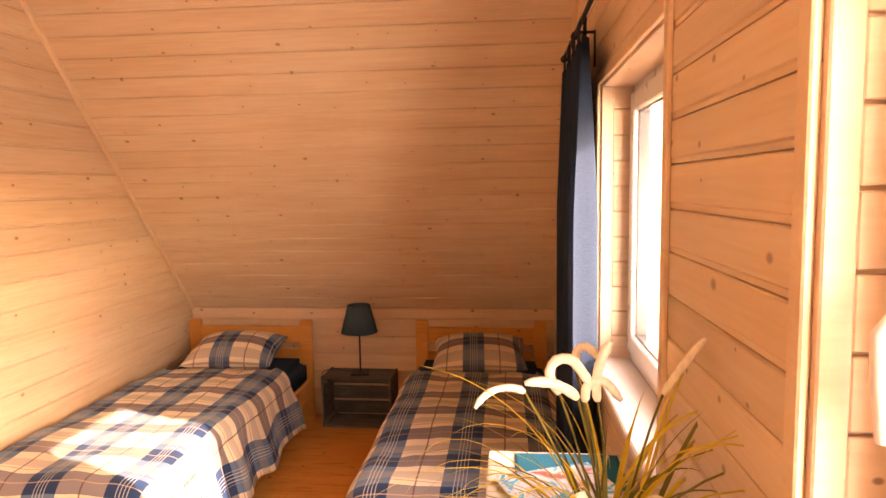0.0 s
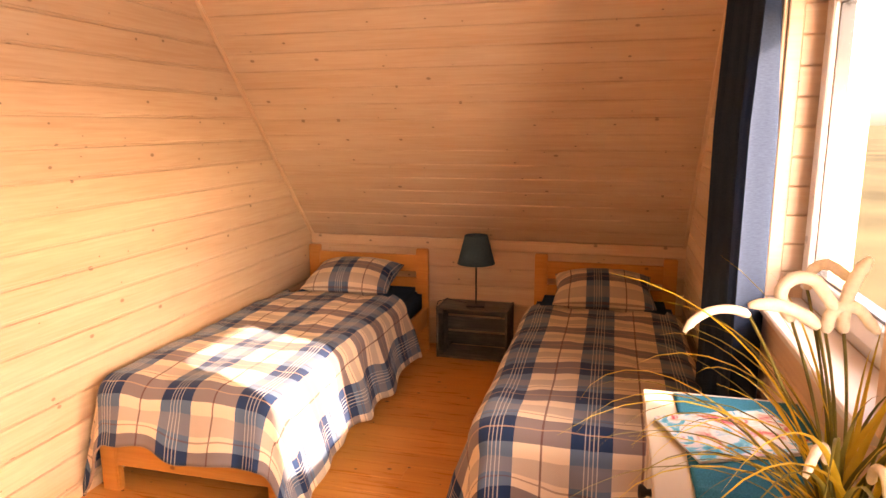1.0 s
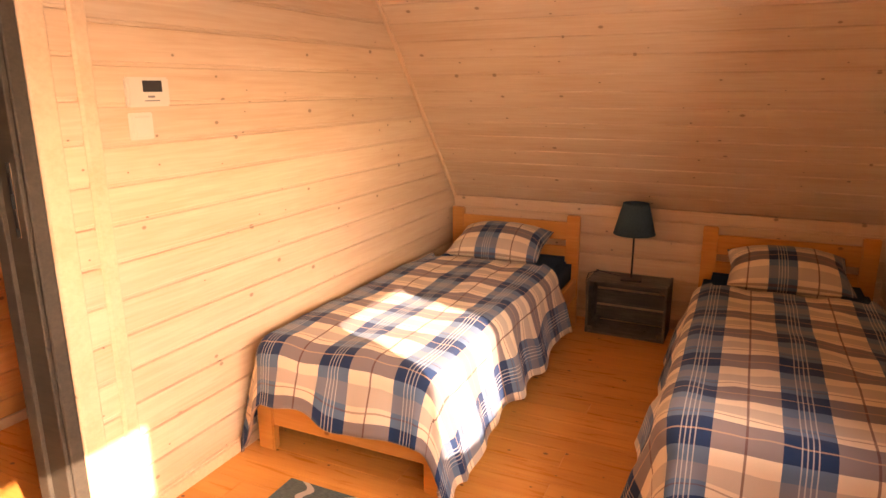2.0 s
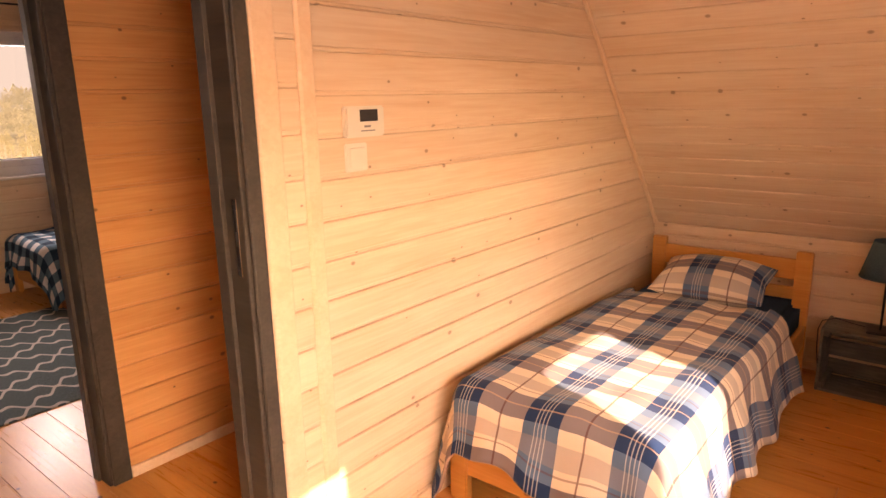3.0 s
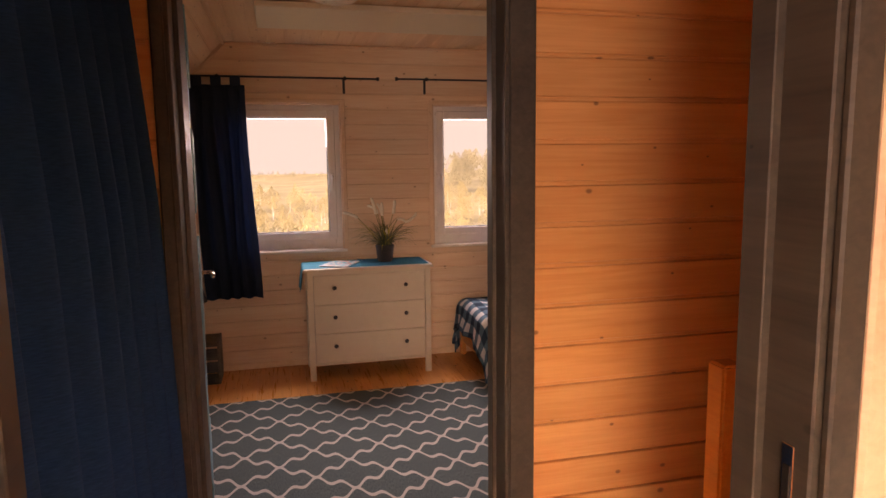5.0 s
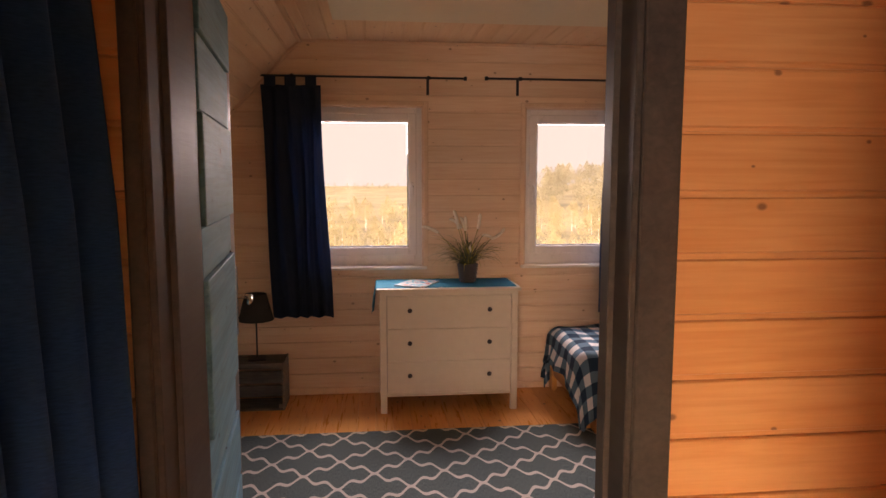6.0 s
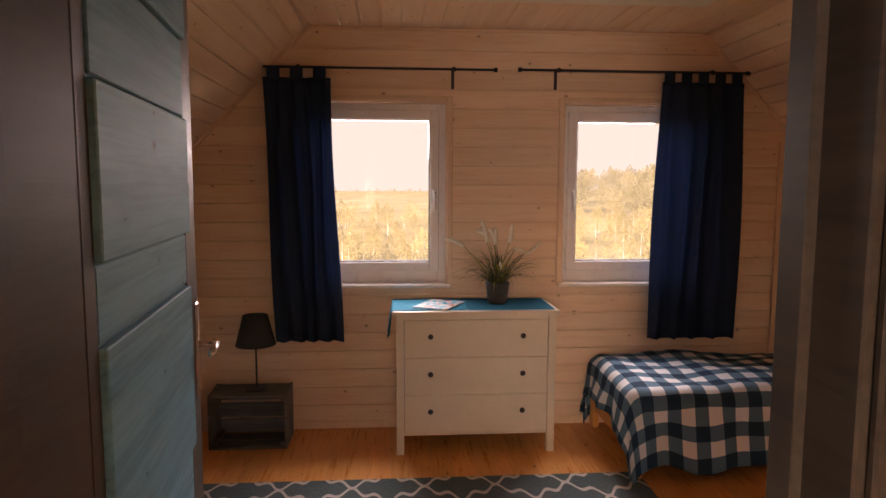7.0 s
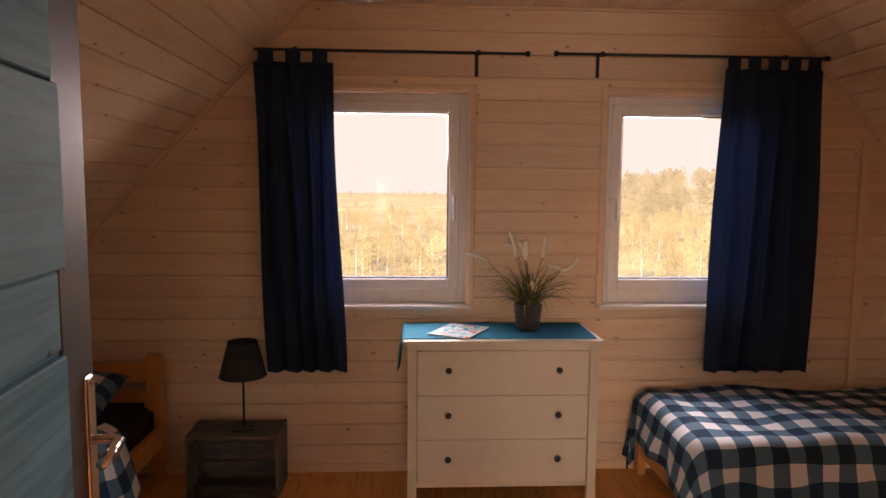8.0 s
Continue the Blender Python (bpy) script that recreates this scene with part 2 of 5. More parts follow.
def cover_print(name, seed):
    """A printed magazine cover: patches of colour."""
    m, n, l, b = nodes_of(name)
    co = n.new("ShaderNodeTexCoord").outputs["Object"]
    mp = n.new("ShaderNodeMapping")
    mp.inputs["Location"].default_value = (seed, seed * 2, 0)
    l.new(co, mp.inputs["Vector"])
    nz = n.new("ShaderNodeTexNoise")
    nz.inputs["Scale"].default_value, nz.inputs["Detail"].default_value, nz.inputs["Distortion"].default_value = 14, 5, 1.2
    l.new(mp.outputs[0], nz.inputs["Vector"])
    r = ramp(n, [(0.28, (0.03, 0.25, 0.36)), (0.42, (0.10, 0.48, 0.60)), (0.49, (0.72, 0.72, 0.70)), (0.56, (0.66, 0.60, 0.50)), (0.64, (0.55, 0.10, 0.12)), (0.75, (0.22, 0.32, 0.10))])
    l.new(nz.outputs["Fac"], r.inputs["Fac"]), l.new(r.outputs[0], b.inputs["Base Color"])
    b.inputs["Roughness"].default_value = 0.25
    return m


PINE = wood("whitewashed_pine", (0.835, 0.655, 0.465), (0.745, 0.525, 0.33), knot=(0.30, 0.18, 0.11), rough=0.42, knots=0.58)
# landing boards: a deeper, more saturated orange than the bedrooms' pine
PINE_HALL = wood("orange_stained_pine", (0.78, 0.415, 0.165), (0.67, 0.31, 0.105), knot=(0.16, 0.07, 0.035), rough=0.42, knots=0.40)
PINE_TRIM = wood("pine_trim", (0.82, 0.625, 0.43), (0.75, 0.53, 0.335), knots=0.15, rough=0.45)
REVEAL = wood("pale_reveal_pine", (0.76, 0.58, 0.42), (0.70, 0.49, 0.33), knots=0.25, rough=0.5)
FLOOR = wood("oiled_pine_floor", (0.84, 0.39, 0.105), (0.74, 0.30, 0.07), knot=(0.07, 0.018, 0.008), rough=0.30, knots=0.62, vary=0.14, gloss=0.38, relief=0.04)
BEDWOOD = wood("lacquered_pine", (0.72, 0.345, 0.095), (0.62, 0.26, 0.06), knot=(0.2, 0.08, 0.03), rough=0.35, knots=0.2, vary=0.08)
GREYWOOD = wood("dark_grey_stained_wood", (0.082, 0.070, 0.054), (0.046, 0.040, 0.033), knot=(0.02, 0.02, 0.02), rough=0.5, knots=0.12, wear=0.03)
DOORWOOD = wood("blue_grey_stained_wood", (0.19, 0.44, 0.56), (0.09, 0.26, 0.35), knot=(0.03, 0.03, 0.03), rough=0.62, knots=0.3, wear=0.09, gloss=0.2)
CRATEWOOD = wood("grey_crate_wood", (0.16, 0.15, 0.13), (0.085, 0.08, 0.072), knot=(0.02, 0.02, 0.02), rough=0.7, knots=0.3, wear=0.25)
WHITE = plain("white_lacquer", (0.64, 0.575, 0.44), 0.38, mottle=0.02)
PVC = plain("white_pvc", (0.82, 0.80, 0.76), 0.3, mottle=0.015)
SILL = plain("painted_sill", (0.80, 0.74, 0.66), 0.4, mottle=0.03)
BLACK = plain("black_metal", (0.012, 0.012, 0.014), 0.45, mottle=0.1)
CHROME = plain("polished_nickel", (0.78, 0.72, 0.66), 0.18, metal=1.0, mottle=0.03)
PLASTIC = plain("cream_plastic", (0.78, 0.72, 0.60), 0.35, mottle=0.02)
SCREEN = plain("display_dark", (0.05, 0.05, 0.05), 0.2, mottle=0.05)
INK = plain("grey_print", (0.25, 0.23, 0.22), 0.6)
NAVY = cloth("navy_curtain_cloth", (0.030, 0.048, 0.085), thin=0.34)
BLUE = cloth("blue_curtain_cloth", (0.024, 0.076, 0.205), thin=0.2)
TEAL = cloth("teal_runner_cloth", (0.018, 0.165, 0.235), scale=(300, 300, 300))
SHEET = cloth("dark_sheet_cloth", (0.032, 0.085, 0.18), scale=(80, 80, 80))
SHEET_B = cloth("brown_sheet_cloth", (0.05, 0.04, 0.04), scale=(80, 80, 80))
SHADE_A = cloth("slate_blue_shade", (0.060, 0.105, 0.135), scale=(200, 200, 200))
SHADE_B = cloth("charcoal_shade", (0.045, 0.045, 0.042), scale=(200, 200, 200))
TARTAN = tartan("tartan_cotton")
GINGHAM = gingham("gingham_cotton")
RUG = lattice_rug("trellis_rug")
GLASS = pane_material()
BASKET = plain("woven_straw", (0.55, 0.33, 0.13), 0.7, mottle=0.4, scale=90, bump=0.6)
DARKPOT = plain("dark_woven_pot", (0.055, 0.048, 0.04), 0.5, mottle=0.5, scale=90, bump=0.6)
LEAF_Y = plain("yellowed_grass", (0.78, 0.58, 0.07), 0.45, mottle=0.35, scale=8)
LEAF_G = plain("olive_grass", (0.22, 0.20, 0.045), 0.5, mottle=0.4, scale=8)
LEAF_D = plain("dull_green_grass", (0.085, 0.098, 0.036), 0.5, mottle=0.4, scale=8)
FUZZ = plain("cream_plush_spike", (0.88, 0.82, 0.68), 0.95, mottle=0.10, scale=120, bump=0.25, spec=0.1)
PAPER = plain("paper_edge", (0.7, 0.68, 0.62), 0.6)
PANEL = plain("cream_panel", (0.78, 0.74, 0.60), 0.5, mottle=0.02)
PLASTER = plain("plain_backing", (0.70, 0.50, 0.33), 0.8, mottle=0.1, scale=3)
MEADOW = plain("dry_meadow", (0.102, 0.086, 0.045), 0.95, spec=0.02, mottle=0.35, scale=0.08)
AUTUMN = plain("autumn_leaves", (0.110, 0.094, 0.047), 0.9, spec=0.02, mottle=0.3, scale=0.15)
AUTUMN_G = plain("green_gold_leaves", (0.088, 0.080, 0.048), 0.9, spec=0.02, mottle=0.3, scale=0.15)
for leafy in (AUTUMN, AUTUMN_G, LEAF_Y, LEAF_G):
    n_, l_ = leafy.node_tree.nodes, leafy.node_tree.links
    tr_, mx_ = n_.new("ShaderNodeBsdfTranslucent"), n_.new("ShaderNodeMixShader")
    mx_.inputs[0].default_value = 0.4
    l_.new(n_["Principled BSDF"].inputs["Base Color"].links[0].from_socket, tr_.inputs["Color"])
    l_.new(n_["Principled BSDF"].outputs[0], mx_.inputs[1]), l_.new(tr_.outputs[0], mx_.inputs[2])
    l_.new(mx_.outputs[0], n_["Material Output"].inputs["Surface"])
BARK = plain("birch_bark", (0.20, 0.17, 0.14), 0.8, mottle=0.4, scale=2)


# ---- building helpers ----
def mesh_ob(name, bm, mat, parent=None, smooth=False, label=""):
    me = bpy.data.meshes.new(name)
    bm.normal_update()
    bm.to_mesh(me)
    bm.free()
    me.materials.append(mat)
    if smooth:
        for p in me.polygons:
            p.use_smooth = True
    ob = new(name, me)
    ob.parent = parent
    if label:
        ob["label"] = label
    return ob


def part(name, bm, mat, parent, label="", smooth=False):
    return mesh_ob(name, bm, mat, parent, smooth, label)


def box(x0, x1, y0, y1, z0, z1, bevel=0.0, bm=None, seg=1):
    bm = bm or bmesh.new()
    vs = bmesh.ops.create_cube(bm, size=1.0)["verts"]
    for v in vs:
        v.co = Vector(((x0 + x1) / 2 + v.co.x * (x1 - x0), (y0 + y1) / 2 + v.co.y * (y1 - y0), (z0 + z1) / 2 + v.co.z * (z1 - z0)))
    if bevel:
        es = {e for v in vs for e in v.link_edges}
        bmesh.ops.bevel(bm, geom=list(es), offset=bevel, segments=seg, affect="EDGES", clamp_overlap=True)
    return bm


def tube(pts, radii, sides=10, bm=None, cap=True):
    """A round bar along pts; radii one number or one for each point."""
    bm = bm or bmesh.new()
    if isinstance(radii, (int, float)):
        radii = [radii] * len(pts)
    pts = [Vector(p) for p in pts]
    rings = []
    side = None
    for i, p in enumerate(pts):
        d = (pts[min(i + 1, len(pts) - 1)] - pts[max(i - 1, 0)]).normalized()
        if side is None:
            side = d.orthogonal().normalized()
        side = (side - d * side.dot(d)).normalized()
        up = d.cross(side)
        rings.append([bm.verts.new(p + (side * math.cos(a) + up * math.sin(a)) * radii[i]) for a in (2 * math.pi * k / sides for k in range(sides))])
    for a, b in zip(rings, rings[1:]):
        for k in range(sides):
            bm.faces.new((a[k], a[(k + 1) % sides], b[(k + 1) % sides], b[k]))
    if cap:
        bm.faces.new(rings[0][::-1]), bm.faces.new(rings[-1])
    return bm


def lathe(profile, sides=28, bm=None, at=(0, 0, 0)):
    bm = bm or bmesh.new()
    rings = [[bm.verts.new((at[0] + r * math.cos(2 * math.pi * k / sides), at[1] + r * math.sin(2 * math.pi * k / sides), at[2] + z)) for k in range(sides)] for r, z in profile]
    for a, b in zip(rings, rings[1:]):
        for k in range(sides):
            bm.faces.new((a[k], a[(k + 1) % sides], b[(k + 1) % sides], b[k]))
    return bm


def thing(name, label, category, at=(0, 0, 0), rz=0.0, group=""):
    e = new(name)
    e.matrix_world = pose(*at, 0, 0, rz)
    return tagged(e, label, category, group)


def structure(name, bm, mat, label=""):
    return tagged(mesh_ob(name, bm, mat), label, kind="structure")


def basis(origin, u, v, n):
    """A matrix whose x runs along u, y along n (into the room) and z along v."""
    m = Matrix.Identity(4)
    for i, a in enumerate((Vector(u), Vector(n), Vector(v))):
        m.col[i] = (*a, 0)
    m.col[3] = (*origin, 1)
    return m


def cladding(parent, origin, u, v, n, length, height, pitch, mat, left=None, right=None, holes=(), phase=0.0, thick=0.018, name="board", joined=False, cut=0.004):
    """Tongued boards on a plane: u along the boards, v up across them, n into the room. left and right give the ends at a height; holes are (u0, u1, v0, v1)."""
    left, right = left or (lambda h: 0.0), right or (lambda h: length)
    g = 0.013
    base = basis(origin, u, v, n)
    made = []
    k = 0
    lo = phase - pitch if phase > 0 else 0.0
    joined_v, joined_f = [], []
    while lo < height - 1e-4:
        a, b = max(lo, 0.0), min(lo + pitch, height)
        row_u0, row_u1 = min(left(a), left(b)), max(right(a), right(b))
        cuts = sorted({row_u0, row_u1, *[c for h in holes for c in h[:2] if row_u0 < c < row_u1 and h[2] < b and h[3] > a]})
        groups, run = [], []
        for c0, c1 in zip(cuts, cuts[1:]):
            mid = (c0 + c1) / 2
            spans = [(a, b)]
            for h in holes:
                if h[0] < mid < h[1]:
                    out = []
                    for s0, s1 in spans:
                        if h[2] > s0 + 1e-4:
                            out.append((s0, min(s1, h[2])))
                        if h[3] < s1 - 1e-4:
                            out.append((max(s0, h[3]), s1))
                    spans = [s for s in out if s[1] - s[0] > 0.004]
            if spans:
                run.append((c0, c1, spans))
            elif run:
                groups.append(run)
                run = []
        if run:
            groups.append(run)
        for run in groups:
            verts, faces = [], []
            for c0, c1, spans in run:
                for s0, s1 in spans:
                    # profile: groove along the lower edge, then the face
                    if abs(s0 - a) < 1e-6 and s1 - s0 > 0.03:
                        prof = [(s0, 0.0), (s0, thick - 0.014), (s0 + cut * 0.65, thick - 0.014), (s0 + cut * 0.65 + 0.0005, thick - cut), (s0 + g, thick - cut), (s0 + g + 0.004, thick), (s1 - 0.003, thick), (s1, thick - 0.004), (s1, 0.0)]
                    else:
                        prof = [(s0, 0.0), (s0, thick), (s1 - 0.002, thick), (s1, thick - 0.003), (s1, 0.0)]
                    i0 = len(verts)
                    for z, d in prof:
                        verts.append((left(z) if c0 == row_u0 else c0, d, z))
                    for z, d in prof:
                        verts.append((right(z) if c1 == row_u1 else c1, d, z))
                    q = len(prof)
                    for j in range(q - 1):
                        faces.append((i0 + j, i0 + j + 1, i0 + q + j + 1, i0 + q + j))
                    faces.append(tuple(i0 + j for j in range(q)))
                    faces.append(tuple(i0 + q + j for j in reversed(range(q))))
            if joined:
                o = len(joined_v)
                joined_v += verts
                joined_f += [tuple(o + i for i in f) for f in faces]
                continue
            cu, cv = (verts[0][0] + verts[-1][0]) / 2, a
            me = bpy.data.meshes.new(name)
            me.from_pydata([(x - cu, y, z - cv) for x, y, z in verts], [], faces)
            me.materials.append(mat)
            ob = new(name, me)
            ob.parent = parent
            ob.matrix_basis = parent.matrix_world.inverted() @ base @ Matrix.Translation((cu, 0, cv)) if parent else base @ Matrix.Translation((cu, 0, cv))
            made.append(ob)
        lo += pitch
    if joined:
        me = bpy.data.meshes.new(name)
        me.from_pydata(joined_v, [], joined_f)
        me.materials.append(mat)
        ob = new(name, me)
        ob.matrix_basis = base
        return ob
    return made


# ---- plan (metres) ----
XW, XE = -1.612, 1.20           # near bedroom: door wall and window wall
HALL_A, HALL_B = -1.70, -2.822  # the landing between the two partitions
XB0, XB = -2.97, -6.83          # far bedroom: its partition and its window wall
ZC, ZK = 2.868, 0.828           # flat ceiling and knee walls
YN_A, YN_B, YS = 5.94, 6.35, -0.39
SN_A, SN_B, SS = 1.17, 1.04, 1.05
DOOR_TOP = 2.38
DA0, DA1 = 1.66, 2.64           # near door opening
DB0, DB1 = 1.70, 2.66           # far door opening
WIN_FAR_A = (2.575, 3.60, 1.09, 2.12)
WIN_NEAR_A = (0.87, 1.89, 1.09, 2.12)
WIN_L_B = (1.50, 2.53, 1.06, 2.37)
WIN_R_B = (3.36, 4.41, 1.06, 2.37)


# ---- structure ----
def roof_z(y, north, sn):
    return min(ZC, ZK + max(0.0, (north - y) * sn), ZK + max(0.0, (y - YS) * SS))


def gable(name, x0, x1, north, sn, holes, label, y0=None, y1=None):
    """A wall across the house, from the floor to the roof line, with its openings."""
    y0, y1 = YS if y0 is None else y0, north if y1 is None else y1
    ys = sorted({y0, y1, *[y for y in (north - (ZC - ZK) / sn, YS + (ZC - ZK) / SS, *[c for h in holes for c in h[:2]]) if y0 < y < y1]})
    bm = bmesh.new()
    for a, b in zip(ys, ys[1:]):
        mid = (a + b) / 2
        spans = [(0.0, None)]
        for h in holes:
            if h[0] < mid < h[1]:
                spans = ([(0.0, h[2])] if h[2] > 0 else []) + [(h[3], None)]
        for s0, s1 in spans:
            za, zb = (s1, s1) if s1 else (roof_z(a, north, sn), roof_z(b, north, sn))
            v = [bm.verts.new(p) for x in (x0, x1) for p in ((x, a, s0), (x, b, s0), (x, b, zb), (x, a, za))]
            for f in ((3, 2, 1, 0), (4, 5, 6, 7), (0, 1, 5, 4), (1, 2, 6, 5), (2, 3, 7, 6), (3, 0, 4, 7)):
                bm.faces.new([v[i] for i in f])
    return structure(name, bm, PLASTER, label)


T = 0.018
wall_east = gable("wall_east", XE + T, XE + 0.26, YN_A, SN_A, [WIN_FAR_A, WIN_NEAR_A], "pale pine boarded window wall of the first bedroom")
wall_door_a = gable("wall_partition_near", HALL_A + T, XW - T, YN_A, SN_A, [(DA0 - 0.05, DA1 + 0.05, 0, DOOR_TOP + 0.05)], "pale pine boarded partition with a door opening")
wall_door_b = gable("wall_partition_far", XB0 + T, HALL_B - T, YN_A, SN_A, [(DB0 - 0.05, DB1 + 0.05, 0, DOOR_TOP + 0.05)], "orange pine boarded partition on the landing")
wall_west = gable("wall_west", XB - 0.26, XB - T, YN_B, SN_B, [WIN_L_B, WIN_R_B], "pine boarded gable wall with two windows")


def knee(name, x0, x1, y0, y1, label):
    return structure(name, box(x0, x1, y0, y1, 0, ZK), PLASTER, label)


knee_n_a = knee("wall_north_near", XB0, XE + 0.26, YN_A + T, YN_A + 0.2, "low pine boarded knee wall behind two beds")
knee_n_b = knee("wall_north_far", XB - 0.26, XB0, YN_B + T, YN_B + 0.2, "low pine boarded knee wall")
knee_s = knee("wall_south", XB - 0.26, XE + 0.26, YS - 0.2, YS - T, "low pine boarded knee wall")


def slab(name, x0, x1, p, q, depth, label):
    """A sloping slab between the lines p and q, (y, z) each, thickened upwards."""
    d = Vector((0, q[0] - p[0], q[1] - p[1])).normalized()
    nn = Vector((0, -d.z, d.y)) if d.y > 0 else Vector((0, d.z, -d.y))
    bm = bmesh.new()
    v = [bm.verts.new((x, y + nn.y * o, z + nn.z * o)) for x in (x0, x1) for (y, z), o in ((p, T), (q, T), (q, depth), (p, depth))]
    for f in ((0, 1, 2, 3), (7, 6, 5, 4), (0, 4, 5, 1), (1, 5, 6, 2), (2, 6, 7, 3), (3, 7, 4, 0)):
        bm.faces.new([v[i] for i in f])
    return structure(name, bm, PLASTER, label)


TOP_NA, TOP_NB, TOP_S = YN_A - (ZC - ZK) / SN_A, YN_B - (ZC - ZK) / SN_B, YS + (ZC - ZK) / SS
slope_na = slab("ceiling_slope_north_near", XB0, XE + 0.26, (YN_A + 0.2, ZK - 0.2 * SN_A), (TOP_NA, ZC), 0.2, "sloping ceiling of pale pine boards")
slope_nb = slab("ceiling_slope_north_far", XB - 0.26, XB0, (YN_B + 0.2, ZK - 0.2 * SN_B), (TOP_NB, ZC), 0.2, "sloping ceiling of pine boards")
slope_s = slab("ceiling_slope_south", XB - 0.26, XE + 0.26, (YS - 0.2, ZK - 0.2 * SS), (TOP_S, ZC), 0.2, "sloping ceiling of pine boards")
structure("ceiling", box(XB - 0.26, XE + 0.26, TOP_S - 0.15, TOP_NB + 0.15, ZC + T, ZC + 0.2), PLASTER, "flat ceiling of pine boards")
floor_base = structure("floor", box(XB - 0.26, XE + 0.26, YS - 0.2, YN_B + 0.2, -0.22, -0.022), PLASTER, "orange oiled pine plank floor with dark knots")

# flat ceiling boards run along x
tagged(cladding(None, (XB, TOP_S, ZC + T), (1, 0, 0), (0, 1, 0), (0, 0, -1), XB0 - XB, TOP_NB - TOP_S, 0.139, PINE, phase=0.09, name="ceiling_boards_far", joined=True), "flat ceiling of narrow pine boards", kind="structure")
tagged(cladding(None, (XB0, TOP_S, ZC + T), (1, 0, 0), (0, 1, 0), (0, 0, -1), XE - XB0, TOP_NA - TOP_S, 0.139, PINE, phase=0.09, name="ceiling_boards_near", joined=True), "flat ceiling of narrow pine boards", kind="structure")


def slope_boards(name, x0, x1, y, sn, sign, pitch, label):
    """sign +1: the north slope, rising towards -y; -1: the south slope."""
    ln = math.hypot(1, sn)
    v, nn = (0, -sign / ln, sn / ln), (0, -sign * sn / ln, -1 / ln)
    o = Vector((x0, y, ZK)) - Vector(nn) * T
    return tagged(cladding(None, o, (1, 0, 0), v, nn, x1 - x0, (ZC - ZK) * ln / sn, pitch, PINE, name=name, joined=True), label, kind="structure")


slope_boards("ceiling_boards_slope_near", XW, XE, YN_A, SN_A, 1, 0.127, "sloping ceiling of pale pine boards with knots")
slope_boards("ceiling_boards_slope_landing", HALL_B, HALL_A, YN_A, SN_A, 1, 0.127, "sloping ceiling of pine boards")
slope_boards("ceiling_boards_slope_far", XB, XB0, YN_B, SN_B, 1, 0.134, "sloping ceiling of pine boards")
slope_boards("ceiling_boards_slope_south", XB, XE, YS, SS, -1, 0.134, "sloping ceiling of pine boards")


# ---- doors' frames ----
def door_frame(name, xa, xb, y0, y1, label, reaches):
    """Dark lining and casings of an opening y0..y1 in a wall between xa (the side seen first) and xb."""
    e = thing(name, label, "door frame")
    e["kind"] = "structure"
    for s, y, reach in ((-1, y0, reaches[0]), (1, y1, reaches[1])):
        a, b = sorted((y, y + s * 0.045))
        part("jamb", box(xb, xa, a, b, 0, DOOR_TOP + 0.04, 0.003), GREYWOOD, e)
        a, b = sorted((y - s * 0.014, y + s * 0.002))
        part("stop", box(xb + 0.012, (xa + xb) / 2 - 0.012, a, b, 0, DOOR_TOP, 0.002), GREYWOOD, e)
        a, b = sorted((y + s * 0.012, y + s * (0.012 + reach)))
        part("casing", box(xa, xa + 0.016, a, b, 0, DOOR_TOP + 0.08, 0.004), GREYWOOD, e)
        part("casing", box(xb - 0.016, xb, a, b, 0, DOOR_TOP + 0.08, 0.004), GREYWOOD, e)
    part("head", box(xb, xa, y0, y1, DOOR_TOP, DOOR_TOP + 0.045, 0.003), GREYWOOD, e)
    part("head_casing", box(xa + 0.001, xa + 0.015, y0 - 0.012, y1 + 0.012, DOOR_TOP + 0.002, DOOR_TOP + 0.075, 0.004), GREYWOOD, e)
    return e


frame_a = door_frame("door_frame_near", XW + 0.06, HALL_A, DA0, DA1, "dark grey stained wooden door frame with steel strike plate", (0.048, 0.048))
part("strike_plate", box(XW + 0.012, XW + 0.034, DA1 - 0.003, DA1, 1.195, 1.425, 0.001), CHROME, frame_a, "steel strike plate")
part("strike_hole", box(XW + 0.017, XW + 0.029, DA1 - 0.0045, DA1 - 0.002, 1.225, 1.285), BLACK, frame_a)
part("strike_hole", box(XW + 0.017, XW + 0.029, DA1 - 0.0045, DA1 - 0.002, 1.33, 1.395), BLACK, frame_a)
frame_b = door_frame("door_frame_far", HALL_B + 0.004, XB0, DB0, DB1, "dark brown-grey stained wooden door frame", (0.035, 0.085))

part("hinge_post", box(XB0 - 0.19, XB0 - 0.002, DB0 - 0.045, DB0 - 0.001, 0, DOOR_TOP + 0.04, 0.004), GREYWOOD, frame_b)

